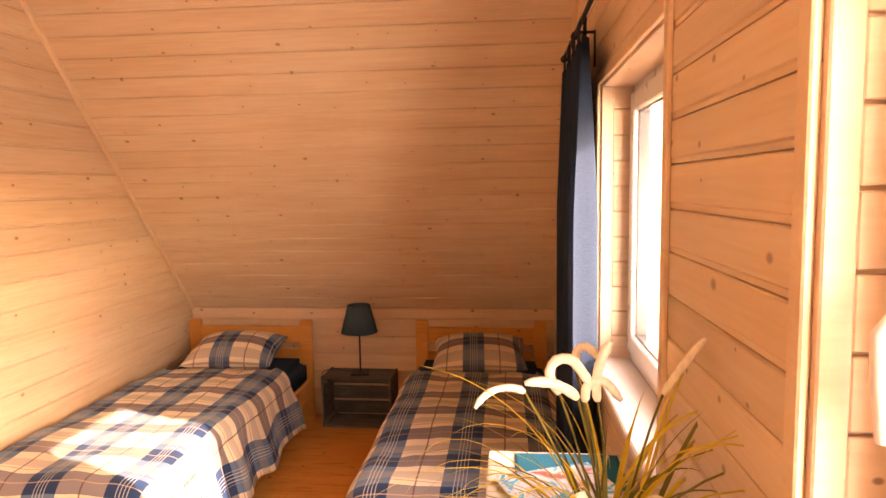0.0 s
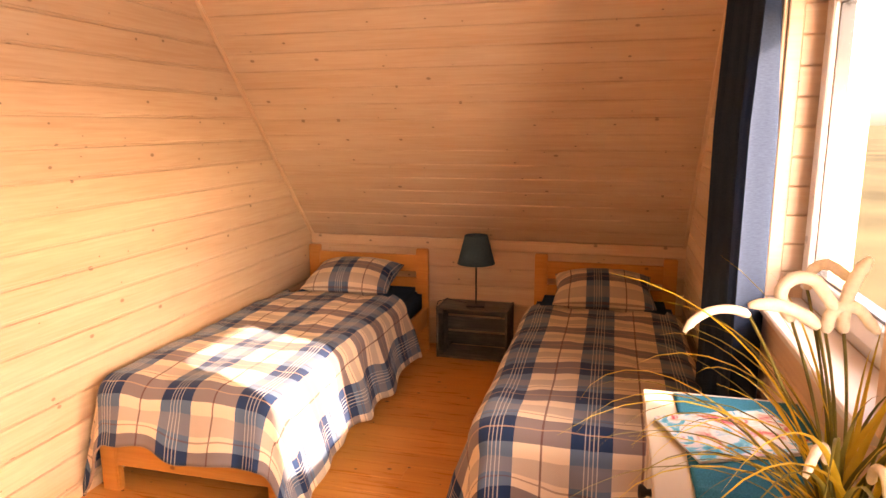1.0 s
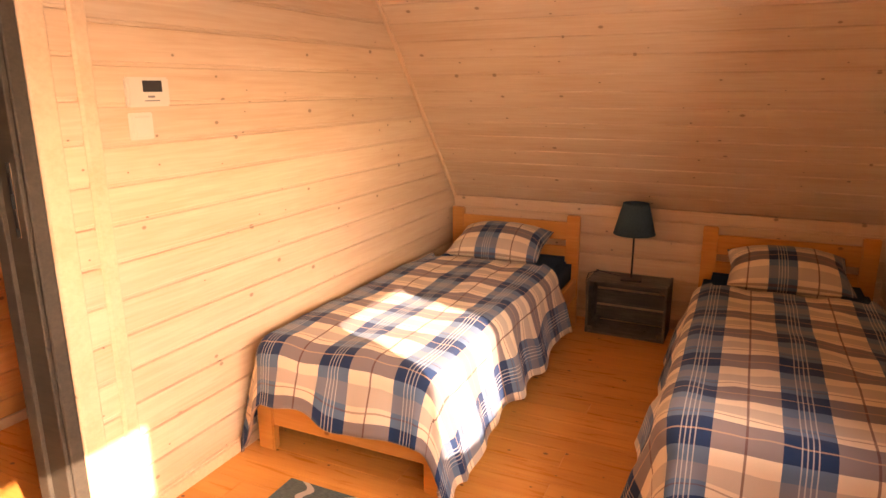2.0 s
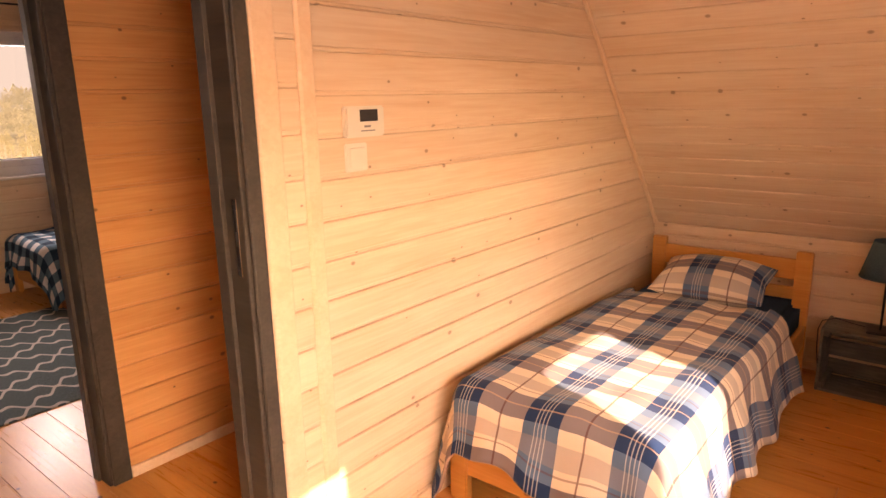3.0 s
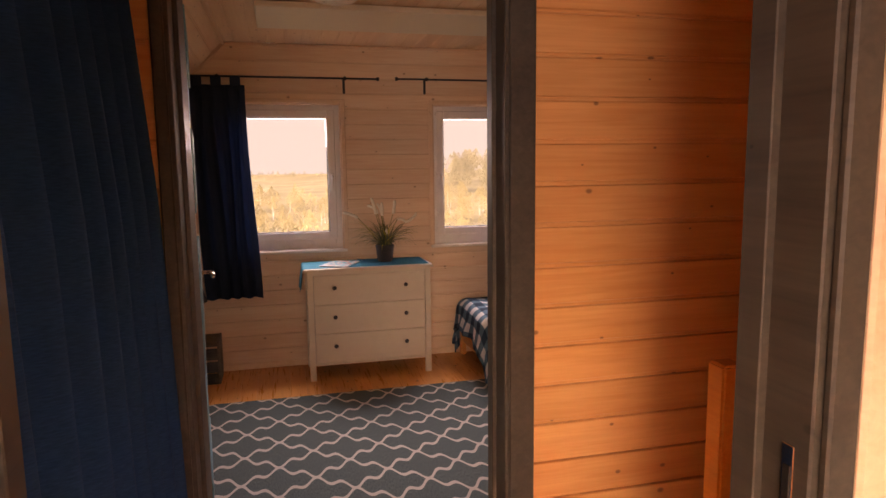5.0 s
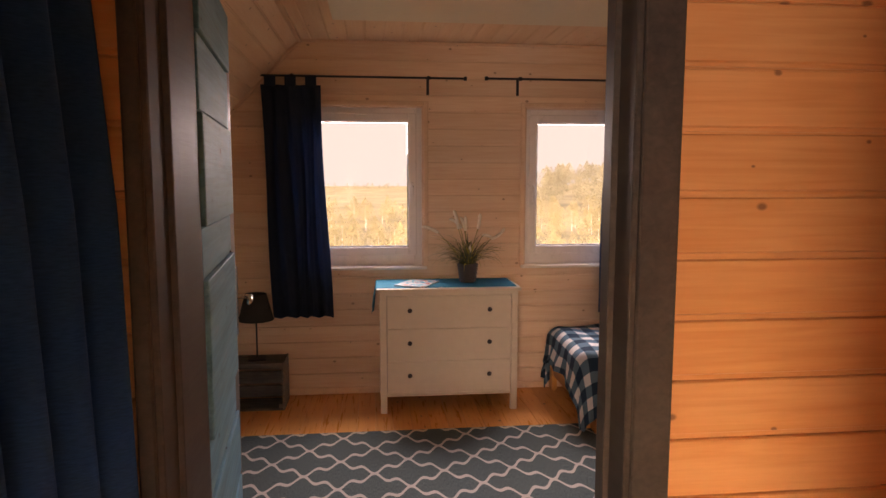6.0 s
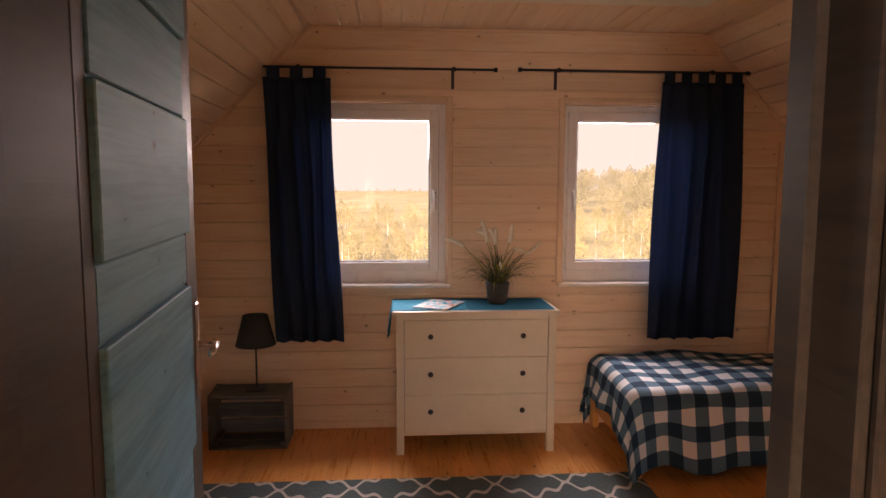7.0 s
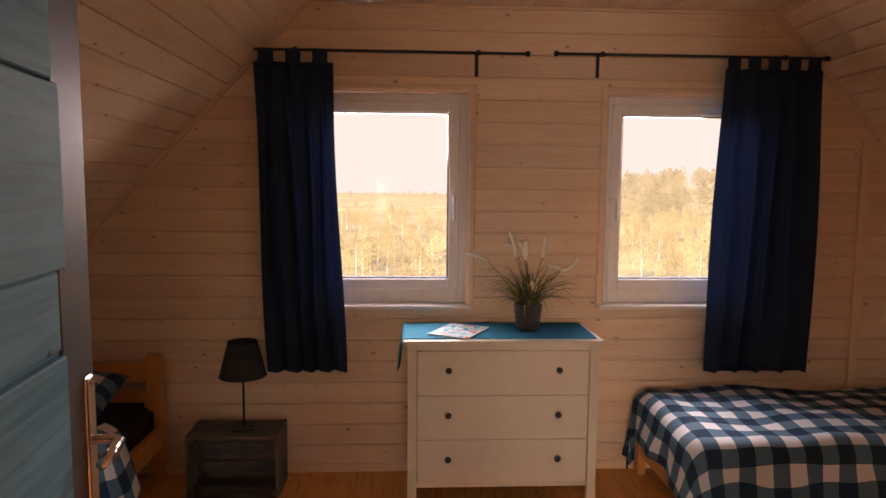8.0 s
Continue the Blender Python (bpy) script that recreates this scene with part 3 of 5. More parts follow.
# boxed-out strip of boards beside the near door, with its casing and batten
X_OUT = XW + 0.062
for s, y in ((1, DA1), (-1, DA0)):
    a, b = sorted((y + s * 0.062, y + s * 0.225))
    structure("trim_box", box(XW, X_OUT - T, a, b, 0, ZC - 0.01), PLASTER, "boxed-out pine strip beside the door")
    a, b = sorted((y + s * 0.062, y + s * 0.145))
    structure("trim_casing", box(X_OUT - 0.03, X_OUT + 0.018, a, b, 0, DOOR_TOP + 0.1, 0.006), PINE_TRIM, "pale pine door casing")
    a, b = sorted((y + s * 0.226, y + s * 0.288))
    structure("trim_batten", box(XW + 0.001, X_OUT + 0.012, a, b, 0, ZC - 0.012, 0.008), PINE_TRIM, "pale pine corner batten")
    strip = new("trim_boards")
    a, b = sorted((y + s * 0.146, y + s * 0.2255))
    tagged(strip, "narrow strip of pine boards beside the door", "wall boards", kind="structure")
    cladding(strip, (X_OUT - T, a, 0), (0, 1, 0), (0, 0, 1), (1, 0, 0), b - a, ZC - 0.01, 0.1375, PINE, phase=0.083)


# ---- windows ----
def window(name, x, side, y0, y1, z0, z1, handle_at, recess, label, deep, foot=0.055, f=0.055):
    """A white window in an opening; side is the way into the room (+1 or -1 along x), x the wall's face."""
    e = thing(name, label, "window")
    e["kind"] = "structure"

    def bx(d0, d1, a, b, c, d, bev=0.0):
        p, q = sorted((x - side * d0, x - side * d1))
        return box(p, q, a, b, c, d, bev)
    for a, b, c, d in ((y0, y0 + f, z0, z1), (y1 - f, y1, z0, z1), (y0 + f, y1 - f, z0, z0 + foot), (y0 + f, y1 - f, z1 - f, z1)):
        part("window_frame", bx(recess + 0.012, recess + 0.08, a, b, c, d, 0.004), PVC, e)
    s0, s1, t0, t1, w = y0 + f - 0.012, y1 - f + 0.012, z0 + foot - 0.012, z1 - f + 0.012, 0.068
    for a, b, c, d in ((s0, s0 + w, t0, t1), (s1 - w, s1, t0, t1), (s0 + w, s1 - w, t0, t0 + w), (s0 + w, s1 - w, t1 - w, t1)):
        part("sash", bx(recess - 0.006, recess + 0.06, a, b, c, d, 0.006), PVC, e)
    for a, b, c, d in ((s0 + w, s0 + w + 0.008, t0 + w, t1 - w), (s1 - w - 0.008, s1 - w, t0 + w, t1 - w), (s0 + w, s1 - w, t0 + w, t0 + w + 0.008), (s0 + w, s1 - w, t1 - w - 0.008, t1 - w)):
        part("gasket", bx(recess + 0.012, recess + 0.05, a, b, c, d), SCREEN, e)
    pane = part("pane", bx(recess + 0.026, recess + 0.034, s0 + w, s1 - w, t0 + w, t1 - w), GLASS, e)
    pane.visible_shadow = False
    hy = s0 + w / 2 if handle_at < 0 else s1 - w / 2
    hz = (z0 + z1) / 2
    part("handle_rose", bx(recess - 0.016, recess - 0.005, hy - 0.015, hy + 0.015, hz - 0.035, hz + 0.035, 0.005), PVC, e)
    hx = x - side * (recess - 0.045)
    bm = tube([(x - side * (recess - 0.01), hy, hz + 0.005), (hx, hy, hz + 0.005), (hx + side * 0.008, hy, hz - 0.01), (hx + side * 0.006, hy, hz - 0.06), (hx, hy, hz - 0.125)], [0.009, 0.009, 0.011, 0.011, 0.009], 10)
    part("handle", bm, PVC, e, "white window handle", smooth=True)
    # wooden lining of the reveal, boards along the sides
    lin, edge = 0.014, min(0.045, recess * 0.45)
    for a, b in ((y0 - 0.001, y0 + lin + 0.003), (y1 - lin - 0.003, y1 + 0.001)):
        part("lining_edge", bx(0.002, edge, a, b, z0 + 0.005, z1, 0.003), REVEAL, e, "smooth upright lath at the edge of the reveal")
    for a, b, nm in ((y0 - 0.001, y0 + lin, "lining"), (y1 - lin, y1 + 0.001, "lining")):
        for k in range(int((z1 - z0) / deep) + 1):
            c, d = z0 + k * deep, min(z0 + (k + 1) * deep - 0.006, z1)
            if d - c > 0.01:
                part(nm, bx(edge + 0.001, recess + 0.012, a, b, c, d, 0.002), REVEAL, e)
    part("lining_head", bx(0.002, recess + 0.012, y0 + lin, y1 - lin, z1 - lin, z1, 0.002), REVEAL, e)
    # narrow trim round the opening on the wall's face
    for a, b, c, d in ((y0 - 0.032, y0 + 0.004, z0 - 0.002, z1 + 0.03), (y1 - 0.004, y1 + 0.032, z0 - 0.002, z1 + 0.03), (y0 + 0.004, y1 - 0.004, z1 - 0.004, z1 + 0.03)):
        part("trim", bx(-0.012, 0.001, a, b, c, d, 0.003), PINE_TRIM, e)
    part("window_sill", bx(-0.035, recess + 0.012, y0 - 0.02, y1 + 0.02, z0 - 0.022, z0 + 0.004, 0.005), SILL, e, "white painted sill")
    return e


window("window_1", XE, -1, *WIN_FAR_A, -1, 0.105, "white framed window with a deep pine reveal", 0.094)
window("window_2", XE, -1, *WIN_NEAR_A, 1, 0.09, "white framed window with a deep pine reveal", 0.094)
window("window_3", XB, 1, *WIN_L_B, 1, 0.075, "white framed window over a wooded valley", 0.134, 0.10, 0.07)
window("window_4", XB, 1, *WIN_R_B, -1, 0.075, "white framed window over a wooded valley", 0.134, 0.10, 0.07)


# ---- beds ----
def sheet_mesh(f, nu, nv, uv):
    """A cloth over a grid: f(i, j in 0..1) gives the place, uv the cloth's own metres."""
    bm = bmesh.new()
    lay = bm.loops.layers.uv.new("UVMap")
    vs = [[bm.verts.new(f(i / nu, j / nv)) for j in range(nv + 1)] for i in range(nu + 1)]
    for i in range(nu):
        for j in range(nv):
            fc = bm.faces.new((vs[i][j], vs[i + 1][j], vs[i + 1][j + 1], vs[i][j + 1]))
            for lp, (a, b) in zip(fc.loops, ((i, j), (i + 1, j), (i + 1, j + 1), (i, j + 1))):
                lp[lay].uv = uv(a / nu, b / nv)
    return bm


BED_W, BED_L = 0.95, 2.25


def bed(label, sheet, group, at, rz):
    """Foot at y = 0, head at y = BED_L, the middle at x = 0."""
    e = thing("bed", label, "bed", at, rz, group)
    w = BED_W / 2
    for s in (-1, 1):
        a, b = sorted((s * w, s * (w - 0.09)))
        part("head_post", box(a, b, BED_L - 0.045, BED_L, 0, 0.775, 0.006, seg=2), BEDWOOD, e)
        part("foot_post", box(a, b, 0, 0.045, 0, 0.33, 0.006, seg=2), BEDWOOD, e)
        a, b = sorted((s * (w - 0.004), s * (w - 0.028)))
        part("side_rail", box(a, b, 0.046, BED_L - 0.046, 0.20, 0.335, 0.004), BEDWOOD, e)
    for z0, z1, nm in ((0.60, 0.725, "head_rail"), (0.455, 0.555, "head_rail"), (0.25, 0.35, "head_rail")):
        part(nm, box(-w + 0.088, w - 0.088, BED_L - 0.036, BED_L - 0.010, z0, z1, 0.004), BEDWOOD, e)
    part("foot_rail", box(-w + 0.088, w - 0.088, 0.008, 0.036, 0.13, 0.265, 0.004), BEDWOOD, e)
    part("mattress", box(-w + 0.03, w - 0.03, 0.05, BED_L - 0.05, 0.29, 0.50, 0.05, seg=4), sheet, e, "dark fitted sheet on a mattress", smooth=True)
    return e


def duvet(label, mat, at, rz, seed, group, flare=0.055, side_drop=0.28, foot_drop=0.21, wall=-9.0):
    w, t1 = BED_W / 2 + 0.005, BED_L - 0.56
    rnd = random.Random(seed)
    ph = [rnd.uniform(0, 6.3) for _ in range(8)]
    S0 = w + side_drop + 0.03

    def f(i, j):
        s = (i * 2 - 1) * S0
        t = -foot_drop - 0.03 + j * (t1 + foot_drop + 0.03)
        rad = 0.105
        cx, cy = max(-w + rad, min(w - rad, s)), max(-0.055 + rad, t)
        ox, oy = s - cx, t - cy
        r = math.hypot(ox, oy)
        z = 0.548 + 0.022 * math.cos(s * 2.6) + 0.026 * noise.noise(Vector((s * 2.4 + seed, t * 2.4, 0.3)))
        z += 0.010 * noise.noise(Vector((s * 8 + seed, t * 5, 1.3))) - 0.012 * abs(noise.noise(Vector((s * 5 + t * 3 + seed, t * 5 - s * 4, 2.7))))
        if r > 1e-6:
            dx, dy = ox / r, oy / r
            arc = rad * math.pi / 2
            if r < arc:
                out, drop = rad * math.sin(r / rad), rad * (1 - math.cos(r / rad))
            else:
                h = r - arc
                out, drop = rad + flare * h / 0.2, rad + h
                along = (t if abs(dx) > abs(dy) else s)
                fold = math.sin(along * 10 + ph[0] + 1.8 * math.sin(along * 3 + ph[1])) * 0.65 + 0.35 * math.sin(along * 23 + ph[2] + 2 * math.sin(along * 3))
                out += fold * 0.024 * min(1, h / 0.12)
                drop -= (0.022 * math.sin(along * 7 + ph[3]) + 0.012 * math.sin(along * 17 + ph[4])) * min(1, h / 0.1)
            corner = abs(dx * dy) * 2
            out *= 1 - 0.08 * corner
            drop *= 1 + 0.12 * corner
            return (max(cx + dx * out, wall if cy + dy * out > -0.03 else wall - 0.02), cy + dy * out, z - drop)
        if j > 0.97:
            z -= (j - 0.97) * 1.2
        return (s, t, z)
    bm = sheet_mesh(f, 96, 110, lambda i, j: ((i * 2 - 1) * S0, j * (t1 + foot_drop)))
    ob = mesh_ob("duvet", bm, mat, None, True)
    ob.matrix_world = pose(*at, 0, 0, rz)
    so = ob.modifiers.new("thickness", "SOLIDIFY")
    so.thickness, so.offset = 0.012, -1
    return tagged(ob, label, "duvet", group)


def pillow(label, mat, at, rz, seed, group, tip=12):
    bm = bmesh.new()
    lay = bm.loops.layers.uv.new("UVMap")
    N, a, b = 26, 0.315, 0.235

    def prof(u, v):
        k = max(0.0, (1 - abs(u) ** 2.6) * (1 - abs(v) ** 2.6))
        return 0.118 * k ** 0.58 + 0.004 * noise.noise(Vector((u * 4 + seed, v * 4, 0)))
    grids = []
    for sgn in (1, -1):
        vs = {}
        for i in range(N + 1):
            for j in range(N + 1):
                u, v = i / N * 2 - 1, j / N * 2 - 1
                pinch = 1 - 0.07 * (1 - abs(u * v))
                edge = max(abs(u), abs(v)) > 0.999
                z = 0 if edge else sgn * prof(u, v)
                vs[i, j] = bm.verts.new((a * u * pinch, b * v * pinch, z))
        for i in range(N):
            for j in range(N):
                idx = [(i, j), (i + 1, j), (i + 1, j + 1), (i, j + 1)]
                fc = bm.faces.new([vs[k] for k in (idx if sgn > 0 else idx[::-1])])
                for lp, (p, q) in zip(fc.loops, idx if sgn > 0 else idx[::-1]):
                    lp[lay].uv = (0.04 + a * (p / N * 2 - 1), 0.03 + b * (q / N * 2 - 1))
    bmesh.ops.remove_doubles(bm, verts=bm.verts, dist=1e-5)
    ob = mesh_ob("pillow", bm, mat, None, True)
    ob.matrix_world = pose(*at, 0, 0, rz) @ pose(0.0, BED_L - 0.31, 0.605, tip, 0, 3)
    return tagged(ob, label, "pillow", group)


BL, BR = (-1.0735, 3.545, 0), (0.66, 3.545, 0)
for k, at in enumerate((BL, BR)):
    bed("orange lacquered pine single bed with slatted headboard", SHEET, "pine beds", at, 0)
    duvet("blue and cream tartan duvet spread over a pine bed", TARTAN, at, 0, 3 + k * 5, "tartan duvets", side_drop=0.32, foot_drop=0.27, wall=-0.535 if k == 0 else -9.0)
    pillow("blue and cream tartan pillow leaning on the headboard", TARTAN, at, 0, 2 + k, "tartan pillows")
# far bedroom: one bed along the window wall, one with its head against it
B1, B2 = (XB + 0.50, 3.60, 0), (XB + 0.04 + BED_L, 0.20, 0)
bed("pine single bed along the window wall", SHEET_B, "pine beds", B1, 0)
duvet("blue and white checked duvet over a pine bed", GINGHAM, B1, 0, 17, "checked duvets", flare=0.045, side_drop=0.36, foot_drop=0.25, wall=-0.47)
pillow("blue and white checked pillow", GINGHAM, B1, 0, 8, "checked pillows")
bed("pine single bed with its headboard against the window wall", SHEET_B, "pine beds", B2, 90)
duvet("blue and white checked duvet over a pine bed", GINGHAM, B2, 90, 23, "checked duvets", foot_drop=0.27)
pillow("blue and white checked pillow with tied ends", GINGHAM, B2, 90, 9, "checked pillows")


# ---- crates and lamps ----
def crate(label, at, rz, w=0.52, d=0.28, h=0.375):
    """An old crate on its long side, open towards -y; the back at y = d."""
    e = thing("crate", label, "crate", at, rz, "crates")
    t = 0.016
    for s in (0, 1):
        a, b = (0, t) if s == 0 else (w - t, w)
        for y0, y1 in ((0, d * 0.47), (d * 0.53, d)):
            part("end_board", box(a, b, y0, y1, 0, h, 0.002), CRATEWOOD, e)
        a, b = (t, t + 0.03) if s == 0 else (w - t - 0.03, w - t)
        for z0, z1 in ((t, t + 0.03), (h - t - 0.03, h - t)):
            part("corner_strip", box(a, b, 0.01, d - t, z0, z1, 0.002), CRATEWOOD, e)
    for z0, z1 in ((0, t), (h - t, h)):
        for y0, y1 in ((-0.002, d * 0.48), (d * 0.52, d - t)):
            part("slat", box(t, w - t, y0, y1, z0 + 0.001, z1 - 0.001, 0.002), CRATEWOOD, e)
    for z0, z1 in ((0.02, 0.115), (0.135, 0.235), (0.255, 0.355)):
        part("back_slat", box(0.002, w - 0.002, d - t + 0.001, d, z0, z1, 0.002), CRATEWOOD, e)
    return e


def table_lamp(label, shade_mat, at):
    e = thing("table_lamp", label, "lamp", at, 8, "table lamps")
    part("base", box(-0.068, 0.068, -0.068, 0.068, 0, 0.014, 0.004, seg=2), BLACK, e)
    part("stem", tube([(0, 0, 0.012), (0, 0, 0.40)], 0.0065, 12), BLACK, e, smooth=True)
    part("holder", tube([(0, 0, 0.36), (0, 0, 0.42)], 0.016, 14), BLACK, e, smooth=True)
    sh = lathe([(0.132, 0.315), (0.134, 0.315), (0.083, 0.515), (0.081, 0.515), (0.130, 0.318), (0.132, 0.315)], 40)
    part("shade", sh, shade_mat, e, "cloth drum shade", smooth=True)
    ring = lathe([(0.1345, 0.313), (0.1355, 0.316), (0.1335, 0.321), (0.1325, 0.317), (0.1345, 0.313)], 40)
    part("shade_rim", ring, shade_mat, e)
    ring = lathe([(0.0835, 0.511), (0.085, 0.514), (0.083, 0.518), (0.080, 0.515), (0.0835, 0.511)], 40)
    part("shade_rim", ring, shade_mat, e)
    for k in range(3):
        a = k * 2.094
        part("spider_wire", tube([(0.012 * math.cos(a), 0.012 * math.sin(a), 0.415), (0.082 * math.cos(a), 0.082 * math.sin(a), 0.512)], 0.0016, 6), BLACK, e)
    return e


def cable(pts, label):
    ob = mesh_ob("cable", tube(pts, 0.003, 6), BLACK, None, True)
    return tagged(ob, label, "cable")


CRATE_H = 0.375
crate("grey stained wooden crate standing on its side as a nightstand", (-0.505, 5.635, 0), -1)
table_lamp("black table lamp with a slate blue shade on a crate", SHADE_A, (-0.235, 5.75, CRATE_H))
cable([(-0.30, 5.78, CRATE_H + 0.006), (-0.38, 5.80, CRATE_H + 0.01), (-0.45, 5.76, CRATE_H + 0.035), (-0.515, 5.73, CRATE_H + 0.018), (-0.533, 5.74, CRATE_H - 0.04), (-0.535, 5.78, 0.2), (-0.53, 5.86, 0.05), (-0.52, 5.9, 0.01)], "thin black lamp cable trailing over the crate")
crate("dark grey wooden crate standing on its side as a nightstand", (XB + 0.36, 0.90, 0), 90)
table_lamp("black table lamp with a charcoal shade on a crate", SHADE_B, (XB + 0.23, 1.20, CRATE_H))
cable([(XB + 0.2, 1.13, CRATE_H + 0.006), (XB + 0.2, 1.02, CRATE_H + 0.012), (XB + 0.2, 0.92, CRATE_H + 0.03), (XB + 0.2, 0.888, CRATE_H - 0.02), (XB + 0.17, 0.875, 0.15), (XB + 0.12, 0.87, 0.01)], "thin black lamp cable trailing over the crate")


# ---- chests of drawers ----
def dresser(label, at, rz, width, depth):
    """Front towards -y at y = 0, left end at x = 0."""
    e = thing("chest_of_drawers", label, "chest of drawers", at, rz, "chests of drawers")
    H = 0.96
    part("top", box(0, width, -0.002, depth, H - 0.024, H, 0.003, seg=2), WHITE, e)
    lx = 0.022
    for a, b in ((lx, lx + 0.05), (width - lx - 0.05, width - lx)):
        for y0, y1 in ((0.014, 0.056), (depth - 0.05, depth - 0.008)):
            part("leg", box(a, b, y0, y1, 0, H - 0.0245, 0.002), WHITE, e)
    for a, b in ((lx + 0.012, lx + 0.03), (width - lx - 0.03, width - lx - 0.012)):
        part("side_panel", box(a, b, 0.057, depth - 0.051, 0.13, H - 0.025), WHITE, e)
    x0, x1 = lx + 0.051, width - lx - 0.051
    part("top_rail", box(x0, x1, 0.018, 0.05, 0.905, H - 0.025, 0.001), WHITE, e)
    part("bottom_rail", box(x0, x1, 0.022, 0.05, 0.128, 0.150, 0.001), WHITE, e)
    part("back_panel", box(x0, x1, depth - 0.03, depth - 0.02, 0.13, H - 0.026), WHITE, e)
    # dark sheet added behind the drawers, its grey standing for shade in the gaps
    part("inner_shadow_board", box(x0, x1, 0.05, 0.056, 0.13, 0.93), INK, e)
    for z0, z1 in ((0.654, 0.9015), (0.404, 0.6505), (0.153, 0.4005)):
        dr = part("drawer", box(x0 + 0.003, x1 - 0.003, 0.017, 0.049, z0, z1, 0.0025), WHITE, e)
        for kx in (x0 + 0.172, x1 - 0.172):
            kn = lathe([(0.0, -0.0), (0.010, -0.0), (0.008, 0.010), (0.017, 0.020), (0.018, 0.026), (0.013, 0.031), (0.0, 0.032)], 18)
            for v in kn.verts:
                v.co = Vector((kx + v.co.x, 0.017 - v.co.z, (z0 + z1) / 2 + 0.02 + v.co.y))
            part("knob", kn, BLACK, dr, "black round knob", smooth=True)
    return e


def runner(label, at, rz, x0, x1, y0, y1, over):
    """A cloth along the top, hanging over the left end."""
    def f(i, j):
        s = x0 - over + i * (x1 - x0 + over)
        y = y0 + j * (y1 - y0)
        lift = 0.0025 + 0.0015 * noise.noise(Vector((s * 6, y * 6, 2))) + 0.006 * math.exp(-((s - (x0 + x1) / 2 + 0.05 - 0.02 * j) / 0.012) ** 2)
        if s >= x0:
            return (s, y, 0.96 + lift)
        d = x0 - s
        r = 0.008
        if d < r * 1.57:
            return (x0 - r * math.sin(d / r), y, 0.96 + lift - r * (1 - math.cos(d / r)))
        h = d - r * 1.57
        return (x0 - r - 0.12 * h - 0.008 * math.sin(y * 22) * min(1, h * 9), y + (0.35 - j) * 0.45 * h, 0.96 + lift - r - h)
    ob = mesh_ob("table_runner", sheet_mesh(f, 90, 24, lambda i, j: (i, j)), TEAL, None, True)
    ob.matrix_world = pose(*at, 0, 0, rz)
    so = ob.modifiers.new("thickness", "SOLIDIFY")
    so.thickness, so.offset = 0.0018, 0
    return tagged(ob, label, "table runner", "table runners")


def magazine(label, at, rz, seed, w=0.215, h=0.285):
    e = thing("magazine", label, "magazine", at, rz, "magazines")
    part("pages", box(-w / 2 + 0.002, w / 2 - 0.002, -h / 2 + 0.002, h / 2 - 0.002, 0.0005, 0.007), PAPER, e)

    def f(i, j):
        return (-w / 2 + i * w, -h / 2 + j * h, 0.0078 + 0.004 * max(0, i - 0.75) * 4 * j)
    part("cover", sheet_mesh(f, 12, 12, lambda i, j: (i, j)), cover_print("magazine_print_%d" % seed, seed), e, "printed glossy cover", smooth=True)
    return e


# far bedroom: front faces +x
DBX = XB + 0.53
dresser("white three-drawer chest with black knobs below two windows", (DBX, 2.135, 0), 90, 1.097, 0.5)
runner("teal cloth runner on a white chest, one end hanging down", (DBX, 2.135, 0), 90, 0.0, 1.07, 0.045, 0.47, 0.20)
magazine("magazine lying open-cover on a teal runner", (XB + 0.31, 2.45, 0.9645), 62, 3, 0.25, 0.32)
# near bedroom: front faces -x
DAX = 0.798
dresser("white three-drawer chest with black knobs beside a window", (DAX, 3.005, 0), -90, 1.085, XE - DAX - 0.01)
runner("teal cloth runner on a white chest", (DAX, 3.005, 0), -90, 0.02, 1.08, 0.075, XE - DAX - 0.03, 0.0)
magazine("travel magazine lying on a teal runner", (0.985, 2.76, 0.9645), -68, 7)


